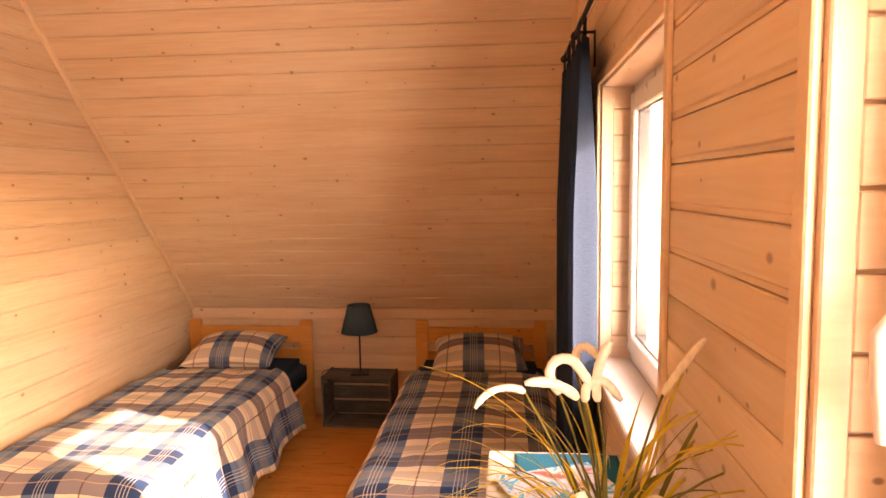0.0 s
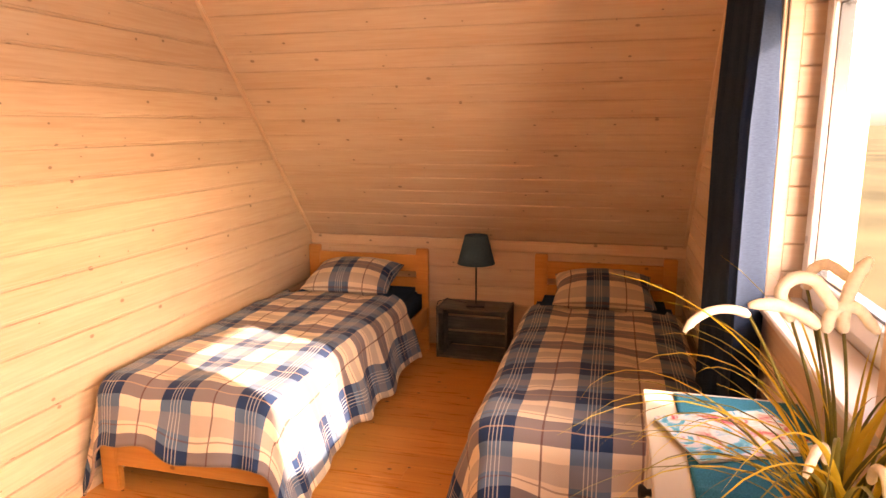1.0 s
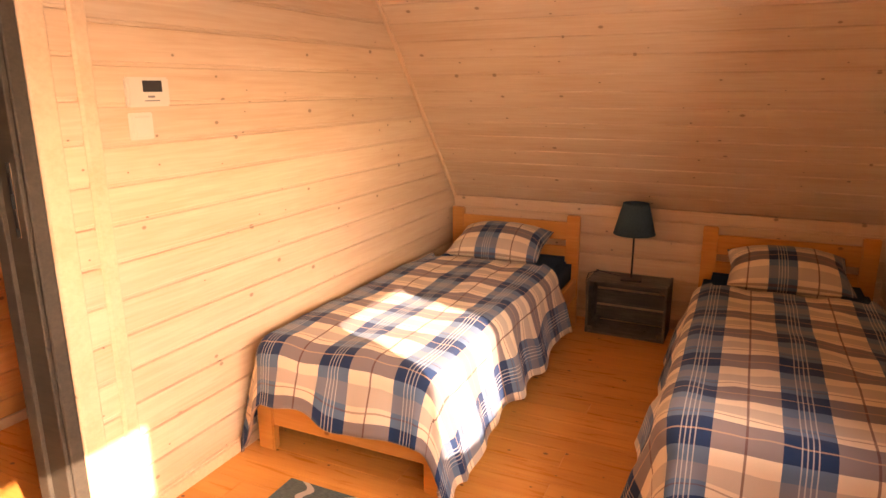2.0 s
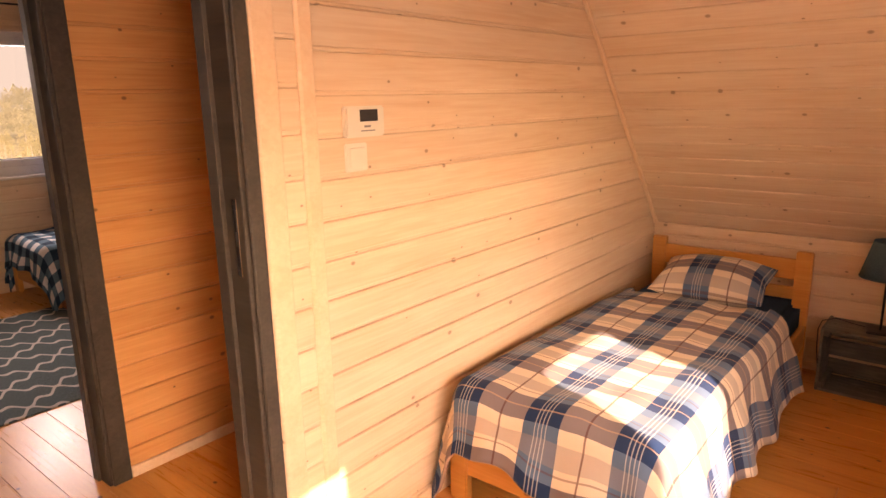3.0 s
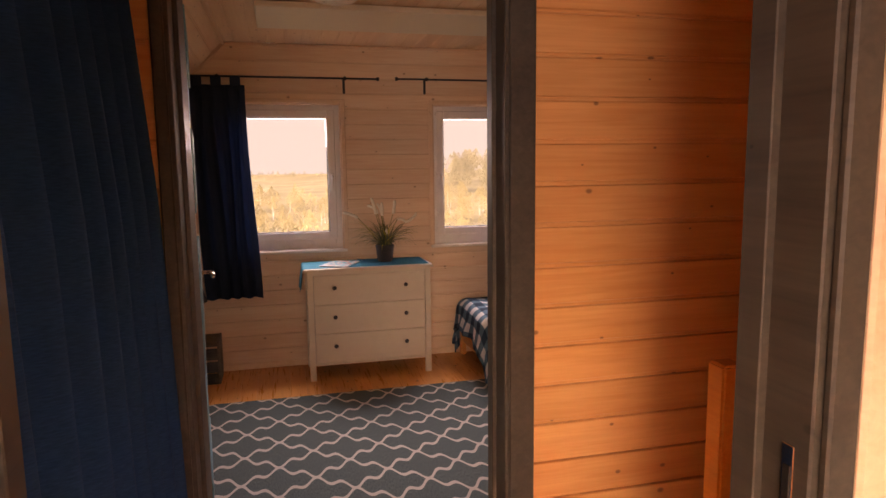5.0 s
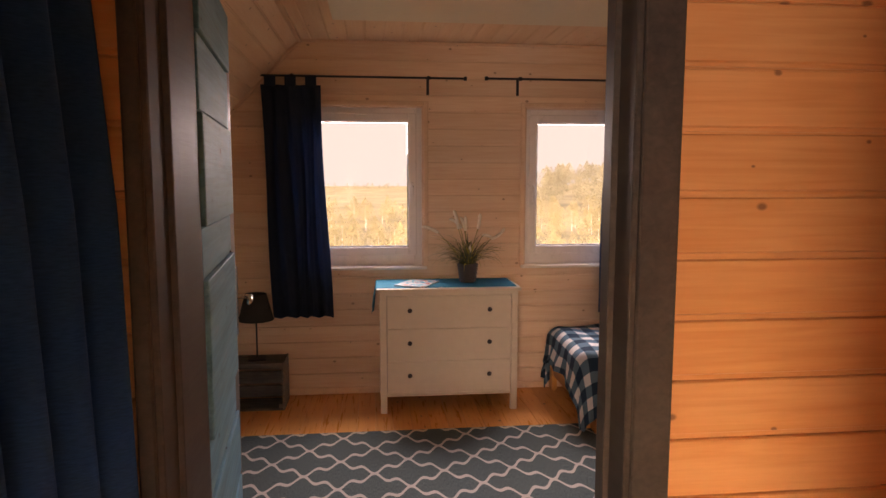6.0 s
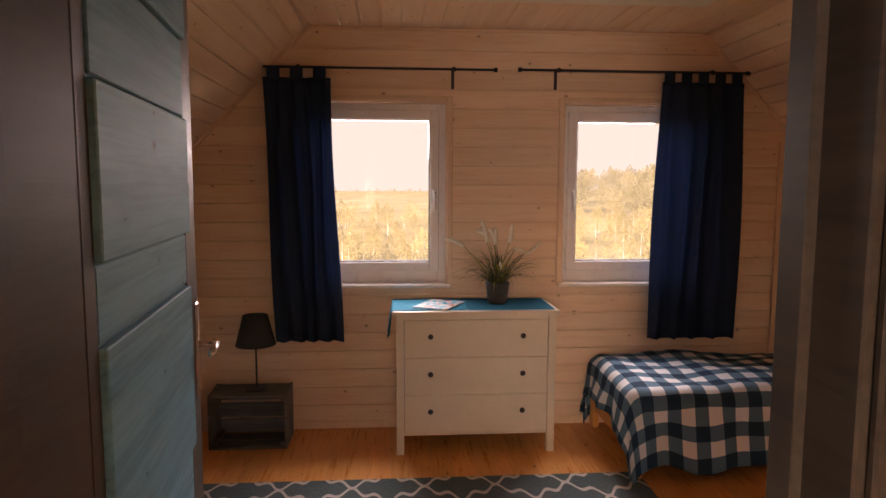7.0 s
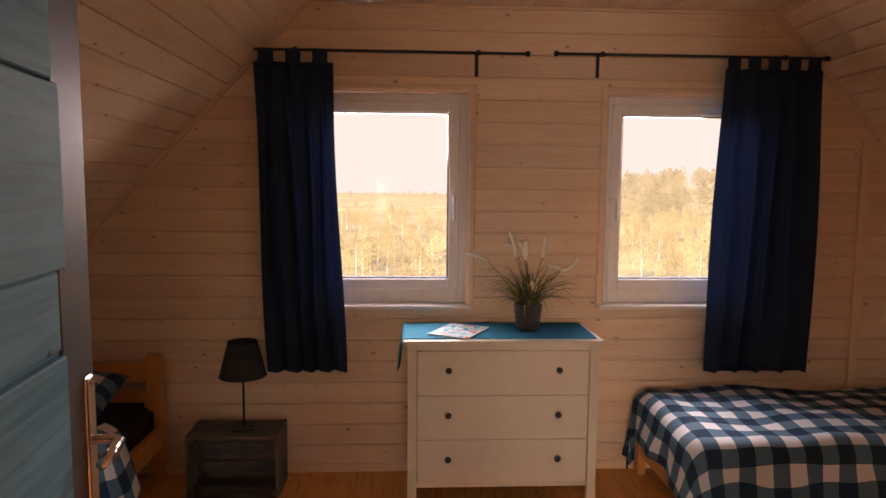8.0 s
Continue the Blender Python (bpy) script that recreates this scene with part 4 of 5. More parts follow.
# ---- potted grasses ----
def plant(label, at, pot_mat, leaves, seed, size, spikes, turn=0):
    e = thing("potted_grass", label, "plant", at, turn, "potted grasses")
    rnd = random.Random(seed)
    if pot_mat == BASKET:
        pr = [(0.0, 0.0), (0.068, 0.0), (0.075, 0.02), (0.088, 0.08), (0.094, 0.125), (0.089, 0.127), (0.080, 0.10), (0.0, 0.10)]
    else:
        pr = [(0.0, 0.0), (0.056, 0.0), (0.061, 0.02), (0.071, 0.09), (0.078, 0.15), (0.073, 0.152), (0.066, 0.12), (0.0, 0.12)]
    bm = lathe(pr, 40)
    pot = part("pot", bm, pot_mat, e, "woven pot", smooth=True)
    # woven courses round the pot
    for k in range(9):
        z = 0.012 + k * (0.0135 if pot_mat == BASKET else 0.0162)
        r = (0.072 + 0.165 * z if pot_mat == BASKET else 0.059 + 0.122 * z) + 0.002
        pts = [((r + 0.0025 * math.sin(a * 11 + k * math.pi)) * math.cos(a), (r + 0.0025 * math.sin(a * 11 + k * math.pi)) * math.sin(a), z) for a in (2 * math.pi * q / 66 for q in range(67))]
        part("woven_course", tube(pts, 0.0058, 5), pot_mat, pot, smooth=True)
    for k in range(leaves):
        az, up = rnd.uniform(0, 2 * math.pi), rnd.uniform(0.45, 1.0)
        ln = size * rnd.uniform(0.55, 1.15)
        wid = rnd.uniform(0.0034, 0.0060)
        bend = rnd.uniform(0.9, 3.3)
        d = Vector((math.cos(az), math.sin(az), 0))
        sd = Vector((-math.sin(az), math.cos(az), 0))
        p = Vector((rnd.uniform(-0.03, 0.03), rnd.uniform(-0.03, 0.03), 0.10))
        ang = math.radians(rnd.uniform(52, 90)) * (0.66 + 0.34 * up)
        bm = bmesh.new()
        rows, n = [], 12
        for q in range(n + 1):
            f = q / n
            w = wid * (1 - f ** 2.2) + 0.0004
            tw = sd * math.cos(f * 1.2) + Vector((0, 0, 1)) * math.sin(f * 1.2) * 0.4
            rows.append((bm.verts.new(p - tw * w), bm.verts.new(p + Vector((0, 0, -w * 0.5))), bm.verts.new(p + tw * w)))
            p = p + (d * math.cos(ang) + Vector((0, 0, 1)) * math.sin(ang)) * ln / n
            ang -= bend * (0.4 + f) / n
        for a, b in zip(rows, rows[1:]):
            bm.faces.new((a[0], a[1], b[1], b[0])), bm.faces.new((a[1], a[2], b[2], b[1]))
        part("blade", bm, (LEAF_Y, LEAF_G, LEAF_D)[rnd.choice(spikes[0])], e, smooth=True)
    # each spike: azimuth and lean of its stalk, stalk length, then the plush head's first and last slope, length, radius
    for az, lean, stalk, s0, s1, head, thick in spikes[1]:
        d, up = Vector((math.cos(radians(az)), math.sin(radians(az)), 0)), Vector((0, 0, 1))
        p = Vector((0, 0, 0.10)) + d * 0.012
        pts, n = [p.copy()], 10
        for q in range(n):
            a = radians(lean + 7 - 14 * q / (n - 1))
            p = p + (d * math.cos(a) + up * math.sin(a)) * stalk / n
            pts.append(p.copy())
        part("stalk", tube(pts, 0.0022, 6), LEAF_G, e, smooth=True)
        pts, rad, n = [p.copy()], [thick * 0.6], 14
        for q in range(n):
            f = (q + 1) / n
            k = min(1.0, max(0.0, (f - 0.22) / 0.5)) if abs(s1 - s0) > 100 else f
            a = radians(s0 + (s1 - s0) * k)
            p = p + (d * math.cos(a) + up * math.sin(a)) * head / n
            pts.append(p.copy())
            rad.append(thick * (1.0 if f < 0.85 else 1 - 3.6 * (f - 0.85)) * (1 + 0.08 * rnd.uniform(-1, 1)))
        part("flower_spike", tube(pts, rad, 10), FUZZ, e, "cream plush flower spike", smooth=True)
    return e


plant("grass plant with cream flower spikes in a straw basket", (1.03, 2.22, 0.963), BASKET, 90, 5, 0.50,
      ((0, 0, 0, 0, 1, 1), ((178, 77, 0.34, 62, 235, 0.155, 0.0088), (186, 82, 0.33, 50, -12, 0.10, 0.0090), (176, 84, 0.32, 97, 232, 0.105, 0.0082), (172, 88, 0.32, 78, 122, 0.11, 0.0088), (128, 78, 0.37, 96, 205, 0.10, 0.008), (6, 77, 0.34, 60, 48, 0.12, 0.0068), (190, 68, 0.37, 36, -62, 0.10, 0.0062), (232, 68, 0.17, 70, -50, 0.09, 0.0065), (280, 72, 0.14, 80, -70, 0.085, 0.0065), (330, 70, 0.15, 80, -60, 0.08, 0.006))))
plant("olive grass plant with cream flower spikes in a dark woven pot", (XB + 0.24, 2.858, 0.963), DARKPOT, 125, 11, 0.38,
      ((1, 2, 2, 1, 2, 2, 2, 0), ((268, 53, 0.37, 36, 8, 0.14, 0.0135), (272, 79, 0.33, 86, 66, 0.155, 0.0135), (262, 82, 0.33, 80, 5, 0.125, 0.0135), (278, 87, 0.33, 98, 42, 0.10, 0.013), (320, 86, 0.31, 95, 80, 0.12, 0.0135), (88, 78, 0.33, 76, 88, 0.125, 0.0135), (90, 69, 0.29, 18, -48, 0.09, 0.013), (84, 55, 0.30, 12, 62, 0.14, 0.013), (4, 76, 0.17, 60, -85, 0.11, 0.006))))


# ---- curtains ----
def rod(label, a, b, brackets, wall_dx, drop=0.10):
    e = thing("curtain_rod", label, "curtain rod")
    e["group"] = "curtain rods"
    part("bar", tube([a, b], 0.0085, 12), BLACK, e, smooth=True)
    for p, s in ((a, -1), (b, 1)):
        q = (p[0], p[1] + s * 0.022, p[2])
        part("finial", tube([p, q], 0.016, 14), BLACK, e, smooth=True)
    for y in brackets:
        x, z = a[0], a[2]
        p, q = sorted((x + wall_dx - math.copysign(0.006, wall_dx), x + wall_dx))
        part("bracket_plate", box(p, q, y - 0.011, y + 0.011, z - drop - 0.02, z + 0.02, 0.002), BLACK, e)
        p, q = sorted((x, x + wall_dx))
        part("bracket_arm", box(p, q, y - 0.006, y + 0.006, z + 0.008, z + 0.018, 0.001), BLACK, e)
        part("bracket_ring", tube([(x, y - 0.012, z), (x, y + 0.012, z)], 0.015, 14), BLACK, e, smooth=True)
    return e


def curtain(label, mat, a0, a1, z0, z1, place, folds, depth, seed, tabs=5, widen=0.0, tilt=0.0):
    """A hanging cloth: place(s, off, z) puts a point s along the rod, off it by off."""
    rnd = random.Random(seed)
    ph, p2 = rnd.uniform(0, 6), rnd.uniform(0, 6)
    e = thing("curtain", label, "curtain")
    e["group"] = "curtains"
    nu, nv = 150, 40
    mid = (a0 + a1) / 2

    def f(i, j):
        drop = 1 - j
        s = a0 + i * (a1 - a0)
        s = mid + (s - mid) * (1 + widen * drop) + tilt * drop + 0.012 * math.sin(drop * 5 + i * 9 + p2)
        w = i * folds * 2 * math.pi + 0.8 * math.sin(i * 7 + ph) + 0.25 * drop * math.sin(i * 5)
        off = depth * (0.35 + 0.65 * min(1, drop * 3)) * (math.sin(w) + 0.3 * math.sin(2 * w + p2))
        z = z0 + j * (z1 - z0) + (0.008 * math.sin(w + 1) if j < 0.02 else 0)
        return place(s, off, z)
    ob = part("cloth", sheet_mesh(f, nu, nv, lambda i, j: (i * 1.4, j * (z1 - z0))), mat, e, smooth=True)
    so = ob.modifiers.new("thickness", "SOLIDIFY")
    so.thickness, so.offset = 0.0016, 0
    for k in range(tabs):
        i = (k + 0.5) / tabs
        s = a0 + i * (a1 - a0)
        hw = (a1 - a0) / tabs * 0.27

        def g(p, q, s=s, hw=hw):
            a = (q - 0.5) * 2 * 2.35
            if abs(a) > 1.55:
                zz = z1 - 0.012 + (2.35 - abs(a)) / 0.8 * 0.072
                return place(s - hw + p * 2 * hw, math.copysign(0.0105, a), zz)
            return place(s - hw + p * 2 * hw, 0.0115 * math.sin(a), z1 + 0.062 + 0.0115 * math.cos(a))
        tb = part("tab", sheet_mesh(g, 4, 26, lambda i, j: (i, j)), mat, e, smooth=True)
        so = tb.modifiers.new("thickness", "SOLIDIFY")
        so.thickness, so.offset = 0.0016, 0
    return e


RBX = XB + 0.105
rod("black iron curtain rod over a window", (RBX, 1.23, 2.57), (RBX, 2.84, 2.57), (1.50, 2.56), XB - RBX)
rod("black iron curtain rod over a window", (RBX, 3.03, 2.575), (RBX, 4.65, 2.575), (3.295, 4.40), XB - RBX)
curtain("navy tab-top curtain drawn aside at a window", NAVY, 1.255, 1.72, 0.675, 2.50, lambda s, o, z: (RBX + o, s, z), 4.5, 0.026, 4, tabs=3, widen=-0.03, tilt=0.065)
curtain("navy tab-top curtain drawn aside at a window", NAVY, 4.03, 4.645, 0.66, 2.505, lambda s, o, z: (RBX + o, s, z), 4.5, 0.024, 9, tabs=5, widen=0.08, tilt=-0.03)
RAX = XE - 0.08
rod("black iron curtain rod over a window", (RAX, 2.45, 2.33), (RAX, 4.22, 2.33), (2.72, 3.76), XE - RAX)
curtain("navy tab-top curtain lit by the sun at a window", NAVY, 3.42, 4.17, 0.42, 2.26, lambda s, o, z: (RAX + o, s, z), 4.0, 0.045, 6, tabs=4, widen=0.05)
# landing: a long curtain along the side of the passage
HCY = 1.572
rod_l = thing("curtain_rod", "dark curtain rod across the landing", "curtain rod")
part("bar", tube([(HALL_B + 0.001, HCY, 2.62), (HALL_A - 0.001, HCY, 2.62)], 0.011, 12), BLACK, rod_l, smooth=True)
curtain("long blue linen curtain closing off a niche on the landing", BLUE, HALL_B + 0.035, HALL_A - 0.03, 0.03, 2.55, lambda s, o, z: (s, HCY + o + 0.030 * (2.55 - z), z), 7.5, 0.048, 12, tabs=8)

# ---- rugs ----
for at, sx, sy, lab in (((-4.92, 2.22, 0.0), 2.08, 2.86, "grey trellis-patterned woven rug on the plank floor"), ((-0.85, 2.70, 0.0), 0.8, 1.4, "grey trellis-patterned woven rug beside the beds")):
    ob = mesh_ob("rug", box(-sx / 2, sx / 2, -sy / 2, sy / 2, 0.0, 0.009, 0.004, seg=2), RUG)
    ob.matrix_world = pose(*at)
    tagged(ob, lab, "rug", "rugs")

# ---- far door leaf, standing open ----
leaf = thing("door", "blue-grey stained plank door standing open into the bedroom", "door", (XB0 + 0.005, DB0 - 0.012, 0.006), 0)
leaf.matrix_world = pose(XB0 - 0.215, DB0 - 0.035, 0.006, 0, 0, 180 + 6.3)
LW, LH = 0.88, 2.35
# local: x from the hinge along the leaf, +y the hidden side, -y towards the passage
part("core", box(0.01, LW - 0.004, -0.016, 0.016, 0, LH, 0.002), DOORWOOD, leaf)
for a, b in ((0, 0.055), (LW - 0.13, LW)):
    part("stile", box(a, b, -0.021, 0.021, 0, LH, 0.003), GREYWOOD, leaf)
z = 0.004
for k, (hgt, out) in enumerate(((0.20, 0.034), (0.30, 0.026), (0.17, 0.034), (0.24, 0.030), (0.16, 0.021), (0.44, 0.034), (0.135, 0.021), (0.30, 0.034), (0.20, 0.026), (0.2, 0.034))):
    x1 = LW - 0.131 if out < 0.03 else LW - 0.118 - 0.012 * (k % 3)
    for sgn in (-1, 1):
        a, b = sorted((sgn * 0.0165, sgn * out))
        part("plank", box(0.056, x1, a, b, z, z + hgt - 0.006, 0.003), DOORWOOD, leaf)
    z += hgt
for sgn in (-1, 1):
    a, b = sorted((sgn * 0.0212, sgn * 0.030))
    plate = part("handle_plate", box(LW - 0.058, LW - 0.018, a, b, 1.175, 1.445, 0.004, seg=2), CHROME, leaf, "long polished handle plate")
    hx = LW - 0.038
    part("lever", tube([(hx, sgn * 0.029, 1.325), (hx, sgn * 0.065, 1.325), (hx - 0.012, sgn * 0.078, 1.325), (hx - 0.06, sgn * 0.080, 1.323), (hx - 0.105, sgn * 0.078, 1.32)], [0.009, 0.009, 0.010, 0.0105, 0.009], 12), CHROME, plate, "polished door lever", smooth=True)
    part("screw", tube([(hx, sgn * 0.0302, 1.43), (hx, sgn * 0.0315, 1.43)], 0.004, 8), CHROME, plate)
    part("screw", tube([(hx, sgn * 0.0302, 1.19), (hx, sgn * 0.0315, 1.19)], 0.004, 8), CHROME, plate)

# ---- controls on the wall ----
th = thing("thermostat", "cream room thermostat with a dark display on a pine wall", "thermostat", (XW, 3.178, 1.622))
part("body", box(0.0, 0.026, -0.092, 0.092, -0.052, 0.052, 0.006, seg=2), PLASTIC, th, smooth=False)
part("display", box(0.0255, 0.0275, -0.030, 0.056, 0.000, 0.040, 0.001), SCREEN, th)
part("mark", box(0.0255, 0.0268, -0.010, 0.020, -0.020, -0.013), INK, th)
part("mark", box(0.0255, 0.0268, -0.026, 0.040, -0.033, -0.029), INK, th)
sw = thing("light_switch", "cream rocker light switch on a pine wall", "switch", (XW, 3.142, 1.502))
part("frame", box(0.0, 0.010, -0.052, 0.052, -0.048, 0.048, 0.004, seg=2), PLASTIC, sw)
part("rocker", box(0.0095, 0.015, -0.036, 0.036, -0.036, 0.034, 0.003), PLASTIC, sw)

# ---- landing: newel post and rail ----
nw = thing("newel_post", "orange pine newel post with a handrail on the landing", "banister", (-2.45, 3.21, 0))
part("post", box(-0.038, 0.038, -0.038, 0.038, 0, 1.235, 0.008, seg=2), BEDWOOD, nw)
part("handrail", box(-0.022, 0.022, 0.038, 1.0, 1.07, 1.14, 0.012, seg=2), BEDWOOD, nw)
for k in range(6):
    part("baluster", box(-0.014, 0.014, 0.15 + k * 0.14, 0.178 + k * 0.14, 0.0, 1.075, 0.003), BEDWOOD, nw)

# ---- far ceiling: heating panel and lamp ----
hp = thing("ceiling_panel", "flat cream heating panel on the ceiling", "heating panel", (-5.65, 2.92, 0))
part("panel", box(-0.345, 0.345, -1.06, 1.06, 2.825, 2.862, 0.004), PANEL, hp)
cl = thing("ceiling_lamp", "round white ceiling lamp", "ceiling lamp", (-5.05, 2.35, 0))
part("ring", lathe([(0.0, 2.868), (0.15, 2.868), (0.15, 2.835), (0.14, 2.835)], 40), PVC, cl, smooth=False)
part("diffuser", lathe([(0.141, 2.838), (0.12, 2.815), (0.06, 2.80), (0.0, 2.797)], 40), PVC, cl, "white frosted cover", smooth=True)

# ---- trims ----
def strip(name, p, q, w, d, label, up=(0, 0, 1)):
    """A small square lath from p to q."""
    p, q = Vector(p), Vector(q)
    u = (q - p).normalized()
    n_ = Vector(up)
    s = u.cross(n_).normalized()
    n_ = s.cross(u)
    bm = box(0, (q - p).length, -w / 2, w / 2, -d / 2, d / 2, 0.003)
    ob = structure(name, bm, PINE_TRIM, label)
    ob.matrix_world = basis(p, u, n_, s)
    return ob


def roof_trims(x, s, north, sn, nm):
    x = x + s * 0.012
    strip("trim_" + nm, (x, north - 0.01, ZK), (x, north - (ZC - ZK) / sn, ZC - 0.012), 0.026, 0.022, "thin pine corner lath", (1, 0, 0))
    strip("trim_" + nm, (x, YS + 0.01, ZK), (x, YS + (ZC - ZK) / SS, ZC - 0.012), 0.026, 0.022, "thin pine corner lath", (1, 0, 0))
    strip("trim_" + nm, (x, YS + (ZC - ZK) / SS, ZC - 0.012), (x, north - (ZC - ZK) / sn, ZC - 0.012), 0.018, 0.018, "thin pine corner lath", (1, 0, 0))


roof_trims(XW, 1, YN_A, SN_A, "near_west")
roof_trims(XE, -1, YN_A, SN_A, "near_east")
roof_trims(XB, 1, YN_B, SN_B, "far_west")
for x0, x1, nn in ((XB, XB0, YN_B),):
    strip("trim_ridge", (x0, TOP_NB, ZC - 0.012), (x1, TOP_NB, ZC - 0.012), 0.03, 0.03, "pine corner lath")
    strip("trim_ridge", (x0, TOP_S, ZC - 0.012), (x1, TOP_S, ZC - 0.012), 0.03, 0.03, "pine corner lath")


def skirting(name, x0, x1, y0, y1):
    return structure(name, box(x0, x1, y0, y1, 0, 0.055, 0.004), PINE_TRIM, "low pine skirting board")


skirting("baseboard_1", XW + 0.001, XW + 0.016, DA1 + 0.29, YN_A)
skirting("baseboard_2", XW + 0.02, XE, YN_A - 0.016, YN_A - 0.001)
skirting("baseboard_3", XE - 0.016, XE - 0.001, YS, YN_A - 0.02)
skirting("baseboard_4", XB + 0.001, XB + 0.016, YS, YN_B)
skirting("baseboard_5", HALL_B + 0.001, HALL_B + 0.016, DB1 + 0.10, 5.5)
structure("trim_far_wall", box(XB + 0.001, XB + 0.02, 4.98, 5.04, 0.056, 2.1, 0.003), PINE_TRIM, "upright pine batten on the window wall")

# ---- outside: meadow, trees, far woods ----
def land(x, y):
    return -4.2 - 0.02 * min(90, max(0, -x - 10)) + 9 * math.exp(-((x + 260) / 90) ** 2 - ((y - 150) / 95) ** 2) - 2.0 * math.exp(-((x + 70) / 40) ** 2)


bm = bmesh.new()
ringsizes = [0, 6, 15, 30, 50, 80, 120, 160, 200, 240, 290, 360, 500, 900, 2500]
prev = None
for r in ringsizes:
    ring = [bm.verts.new((r * math.cos(a), r * math.sin(a), land(r * math.cos(a), r * math.sin(a)))) for a in (2 * math.pi * k / 96 for k in range(96))] if r else [bm.verts.new((0, 0, land(0, 0)))] * 96
    if prev:
        for k in range(96):
            f = [prev[k], prev[(k + 1) % 96], ring[(k + 1) % 96], ring[k]]
            f = [v for i, v in enumerate(f) if v not in f[:i]]
            bm.faces.new(f)
    prev = ring
structure("ground", bm, MEADOW, "dry golden meadow falling away from the house")


def woods(name, spots, mat, label, seed):
    rnd = random.Random(seed)
    vs, fs = [], []
    for x, y, h in spots:
        z0 = land(x, y)
        for q in range(240):
            f = rnd.random()
            cz = z0 + h * (0.25 + 0.75 * f)
            wid = h * 0.26 * math.sin(math.pi * min(1, 0.22 + 0.8 * f)) * rnd.uniform(0.3, 1.1)
            az = rnd.uniform(0, 6.283)
            c = Vector((x + wid * math.cos(az), y + wid * math.sin(az), cz))
            s = h * rnd.uniform(0.010, 0.026)
            # leaves turn their faces to the light
            face = (-SUN_DIR + 0.25 * Vector((rnd.gauss(0, 1), rnd.gauss(0, 1), rnd.gauss(0, 1)))).normalized()
            a = face.orthogonal().normalized()
            a = Matrix.Rotation(rnd.uniform(0, 6.28), 3, face) @ a
            b = face.cross(a)
            i = len(vs)
            vs += [c + a * s, c + b * s, c - a * s, c - b * s]
            fs.append((i, i + 1, i + 2, i + 3))
    me = bpy.data.meshes.new(name)
    me.from_pydata(vs, [], fs)
    me.materials.append(mat)
    return tagged(new(name, me), label, "woods", kind="stuff")


rt = random.Random(41)
near_spots = [(-rt.uniform(45, 130), rt.uniform(-70, 110), rt.uniform(2.6, 5.2)) for _ in range(800)]
hill_spots = [(-rt.uniform(130, 300), rt.uniform(40, 250), rt.uniform(6, 9.5)) for _ in range(700)]
far_spots = [(-rt.uniform(420, 480), rt.uniform(-330, 420), rt.uniform(3, 5.5)) for _ in range(260)]
east_spots = [(rt.uniform(35, 80), rt.uniform(-10, 90), rt.uniform(4, 8)) for _ in range(120)]
woods("young_birches", near_spots, AUTUMN, "young golden birches in a meadow", 1)
woods("hill_woods", hill_spots, AUTUMN_G, "wooded hill in early autumn", 2)
woods("far_woods", far_spots, AUTUMN_G, "far line of woods", 3)
woods("roadside_trees", east_spots, AUTUMN, "golden roadside trees", 4)
vs, fs = [], []
for x, y, h in near_spots[::2]:
    z0, w = land(x, y), 0.05 + h * 0.006
    lx, ly = rt.uniform(-0.2, 0.2), rt.uniform(-0.2, 0.2)
    i = len(vs)
    vs += [(x - w, y, z0), (x + w, y - w, z0), (x, y + w, z0), (x + lx, y + ly, z0 + h * 0.95)]
    fs += [(i, i + 1, i + 3), (i + 1, i + 2, i + 3), (i + 2, i, i + 3)]
me = bpy.data.meshes.new("birch_trunks")
me.from_pydata(vs, [], fs)
me.materials.append(BARK)
tagged(new("birch_trunks", me), "slender pale birch trunks", "woods", kind="stuff")

# the hazy sky over the valley, far behind the woods
m_, n_, l_, b_ = nodes_of("hazy_sky")
em = n_.new("ShaderNodeEmission")
em.inputs["Color"].default_value, em.inputs["Strength"].default_value = (1.0, 0.95, 0.84, 1), 0.082
l_.new(em.outputs[0], n_["Material Output"].inputs["Surface"])
bm = bmesh.new()
arc = [radians(a) for a in range(120, 242, 6)]
lo_, hi_ = ([bm.verts.new((700 * math.cos(a), 700 * math.sin(a), z)) for a in arc] for z in (-40, 150))
for k in range(len(arc) - 1):
    bm.faces.new((lo_[k], lo_[k + 1], hi_[k + 1], hi_[k]))
structure("backdrop", bm, m_, "pale hazy sky low over the valley")

# ---- boards and planks, piece by piece ----
def gable_ends(north, sn, y0, flip):
    """Ends of a board at a height, along +y (flip False) from y0."""
    lo = lambda h: max(0.0, (YS + max(0.0, (h - ZK) / SS)) - y0)
    hi = lambda h: (north - max(0.0, (h - ZK) / sn)) - y0
    return lo, hi


def wall_boards(parent, x, side, north, sn, pitch, phase, holes, mat=PINE, y0=YS, y1=None, cut=0.004):
    lo, hi = gable_ends(north, sn, y0, False)
    left = lambda h: max(0.0, lo(h))
    right = (lambda h: min(hi(h), y1 - y0)) if y1 else hi
    hs = [(a - y0, b - y0, c, d) for a, b, c, d in holes]
    cladding(parent, (x - side * T, y0, 0), (0, 1, 0), (0, 0, 1), (side, 0, 0), 0, ZC, pitch, mat, left, right, hs, phase, cut=cut)


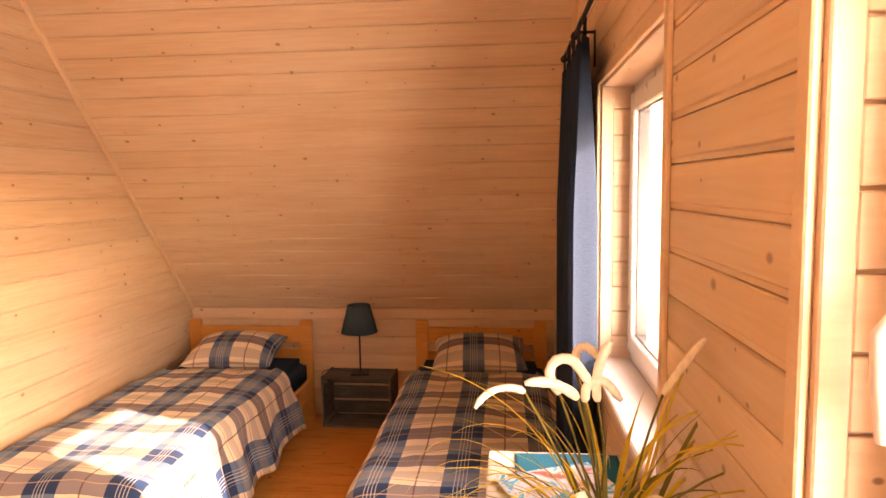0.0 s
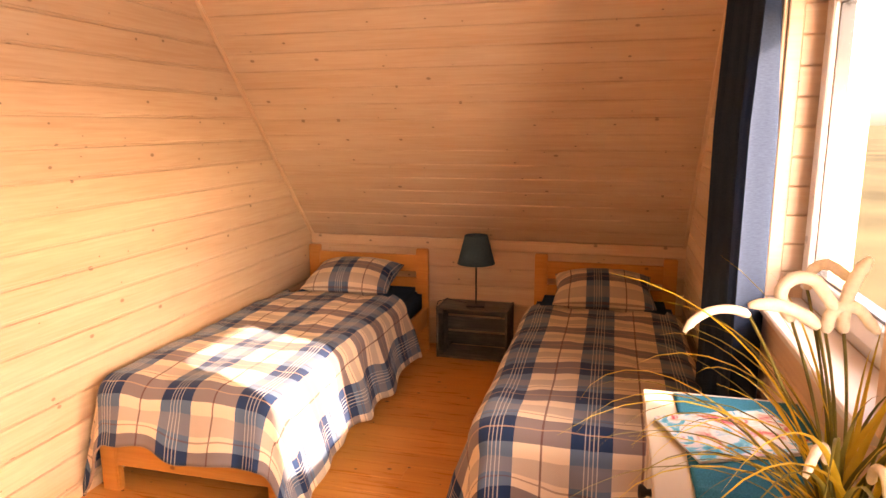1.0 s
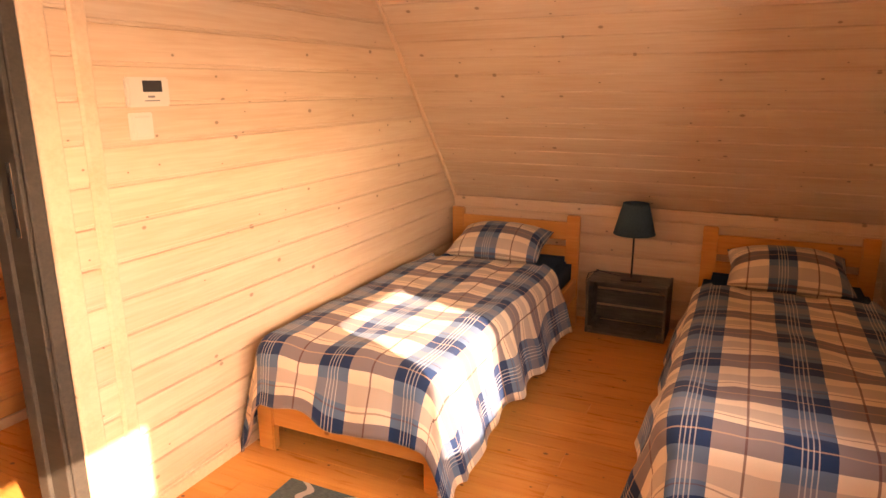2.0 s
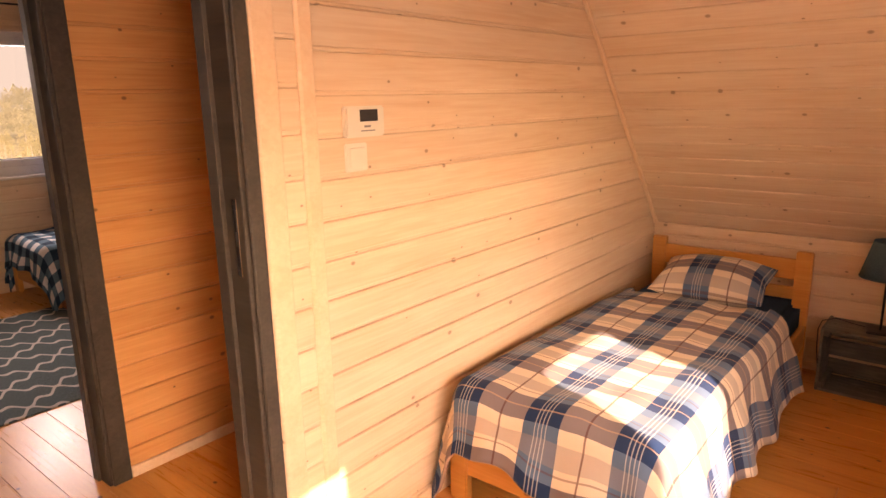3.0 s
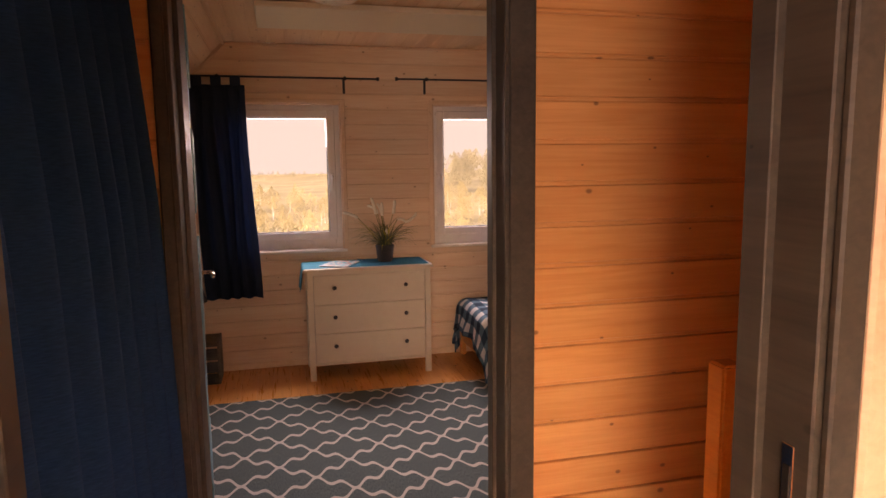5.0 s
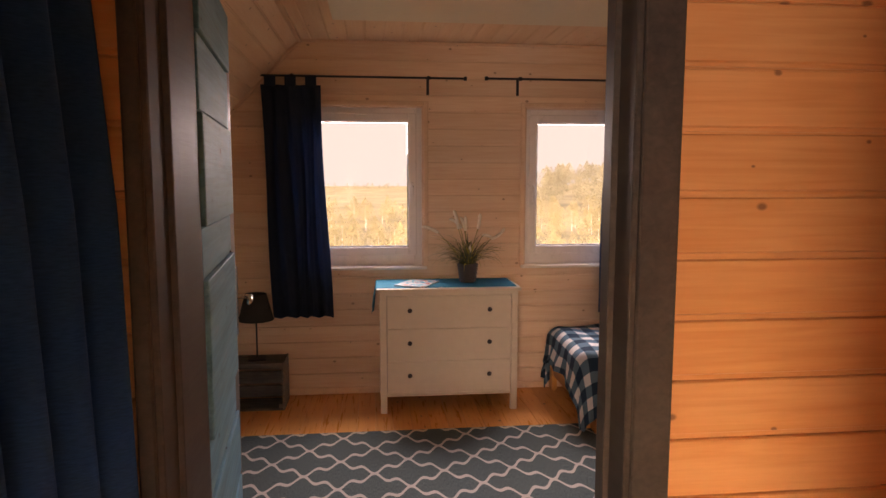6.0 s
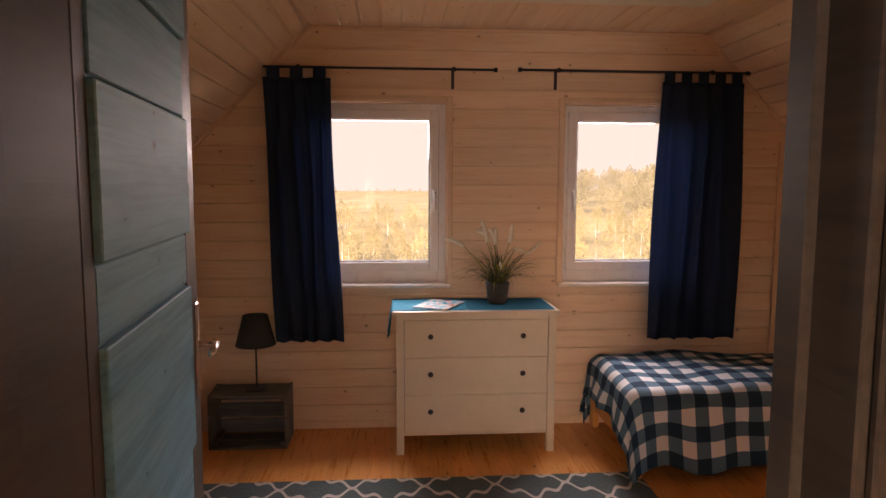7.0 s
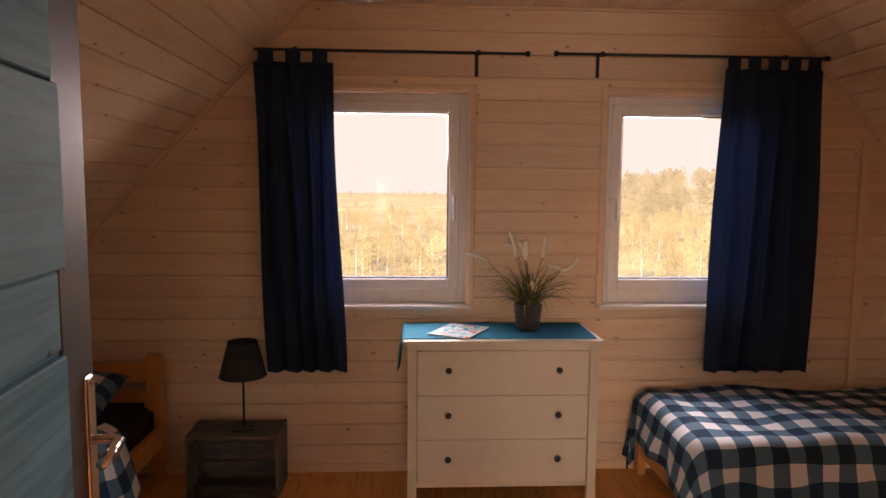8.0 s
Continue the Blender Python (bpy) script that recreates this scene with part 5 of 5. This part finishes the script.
wall_boards(wall_door_a, XW, 1, YN_A, SN_A, 0.1375, 0.06, [(DA0 - 0.28, DA1 + 0.28, 0, ZC + 1)], cut=0.006)
wall_boards(wall_east, XE, -1, YN_A, SN_A, 0.0935, 0.015, [WIN_FAR_A, WIN_NEAR_A])
wall_boards(wall_door_b, HALL_B, 1, YN_A, SN_A, 0.1335, 0.005, [(DB0 - 0.05, DB1 + 0.05, 0, DOOR_TOP + 0.05)], PINE_HALL, cut=0.008)
wall_boards(wall_west, XB, 1, YN_B, SN_B, 0.134, 0.036, [WIN_L_B, WIN_R_B])
wall_boards(wall_door_a, HALL_A, -1, YN_A, SN_A, 0.1335, 0.005, [(DA0 - 0.05, DA1 + 0.05, 0, DOOR_TOP + 0.05)], PINE_HALL)
wall_boards(wall_door_b, XB0, -1, YN_A, SN_A, 0.134, 0.036, [(DB0 - 0.05, DB1 + 0.05, 0, DOOR_TOP + 0.05)])
cladding(knee_n_a, (XW, YN_A + T, 0), (1, 0, 0), (0, 0, 1), (0, -1, 0), XE - XW, ZK, 0.1375, PINE, phase=0.06)
cladding(knee_n_b, (XB, YN_B + T, 0), (1, 0, 0), (0, 0, 1), (0, -1, 0), XB0 - XB, ZK, 0.134, PINE, phase=0.036)
cladding(knee_s, (XB, YS - T, 0), (1, 0, 0), (0, 0, 1), (0, 1, 0), XE - XB, ZK, 0.134, PINE, phase=0.036)

# floor planks along x, with staggered butt joints
rp = random.Random(9)
shared = {}
y, pw = YS, 0.132
while y < YN_B - 0.01:
    w = min(pw, YN_B - y)
    x = XB
    while x < XE - 0.01:
        ln = min(rp.choice((2.4, 3.0, 3.6)), XE - x)
        if XE - x - ln < 0.5:
            ln = XE - x
        key = (round(ln, 3), round(w, 3))
        if key not in shared:
            b_ = box(0, ln - 0.0012, 0.0006, w - 0.0006, -0.022, 0.0, 0.0012)
            me = bpy.data.meshes.new("plank")
            b_.to_mesh(me)
            b_.free()
            me.materials.append(FLOOR)
            shared[key] = me
        ob = new("plank", shared[key])
        ob.parent = floor_base
        ob.location = (x, y, 0)
        x += ln
    y += pw
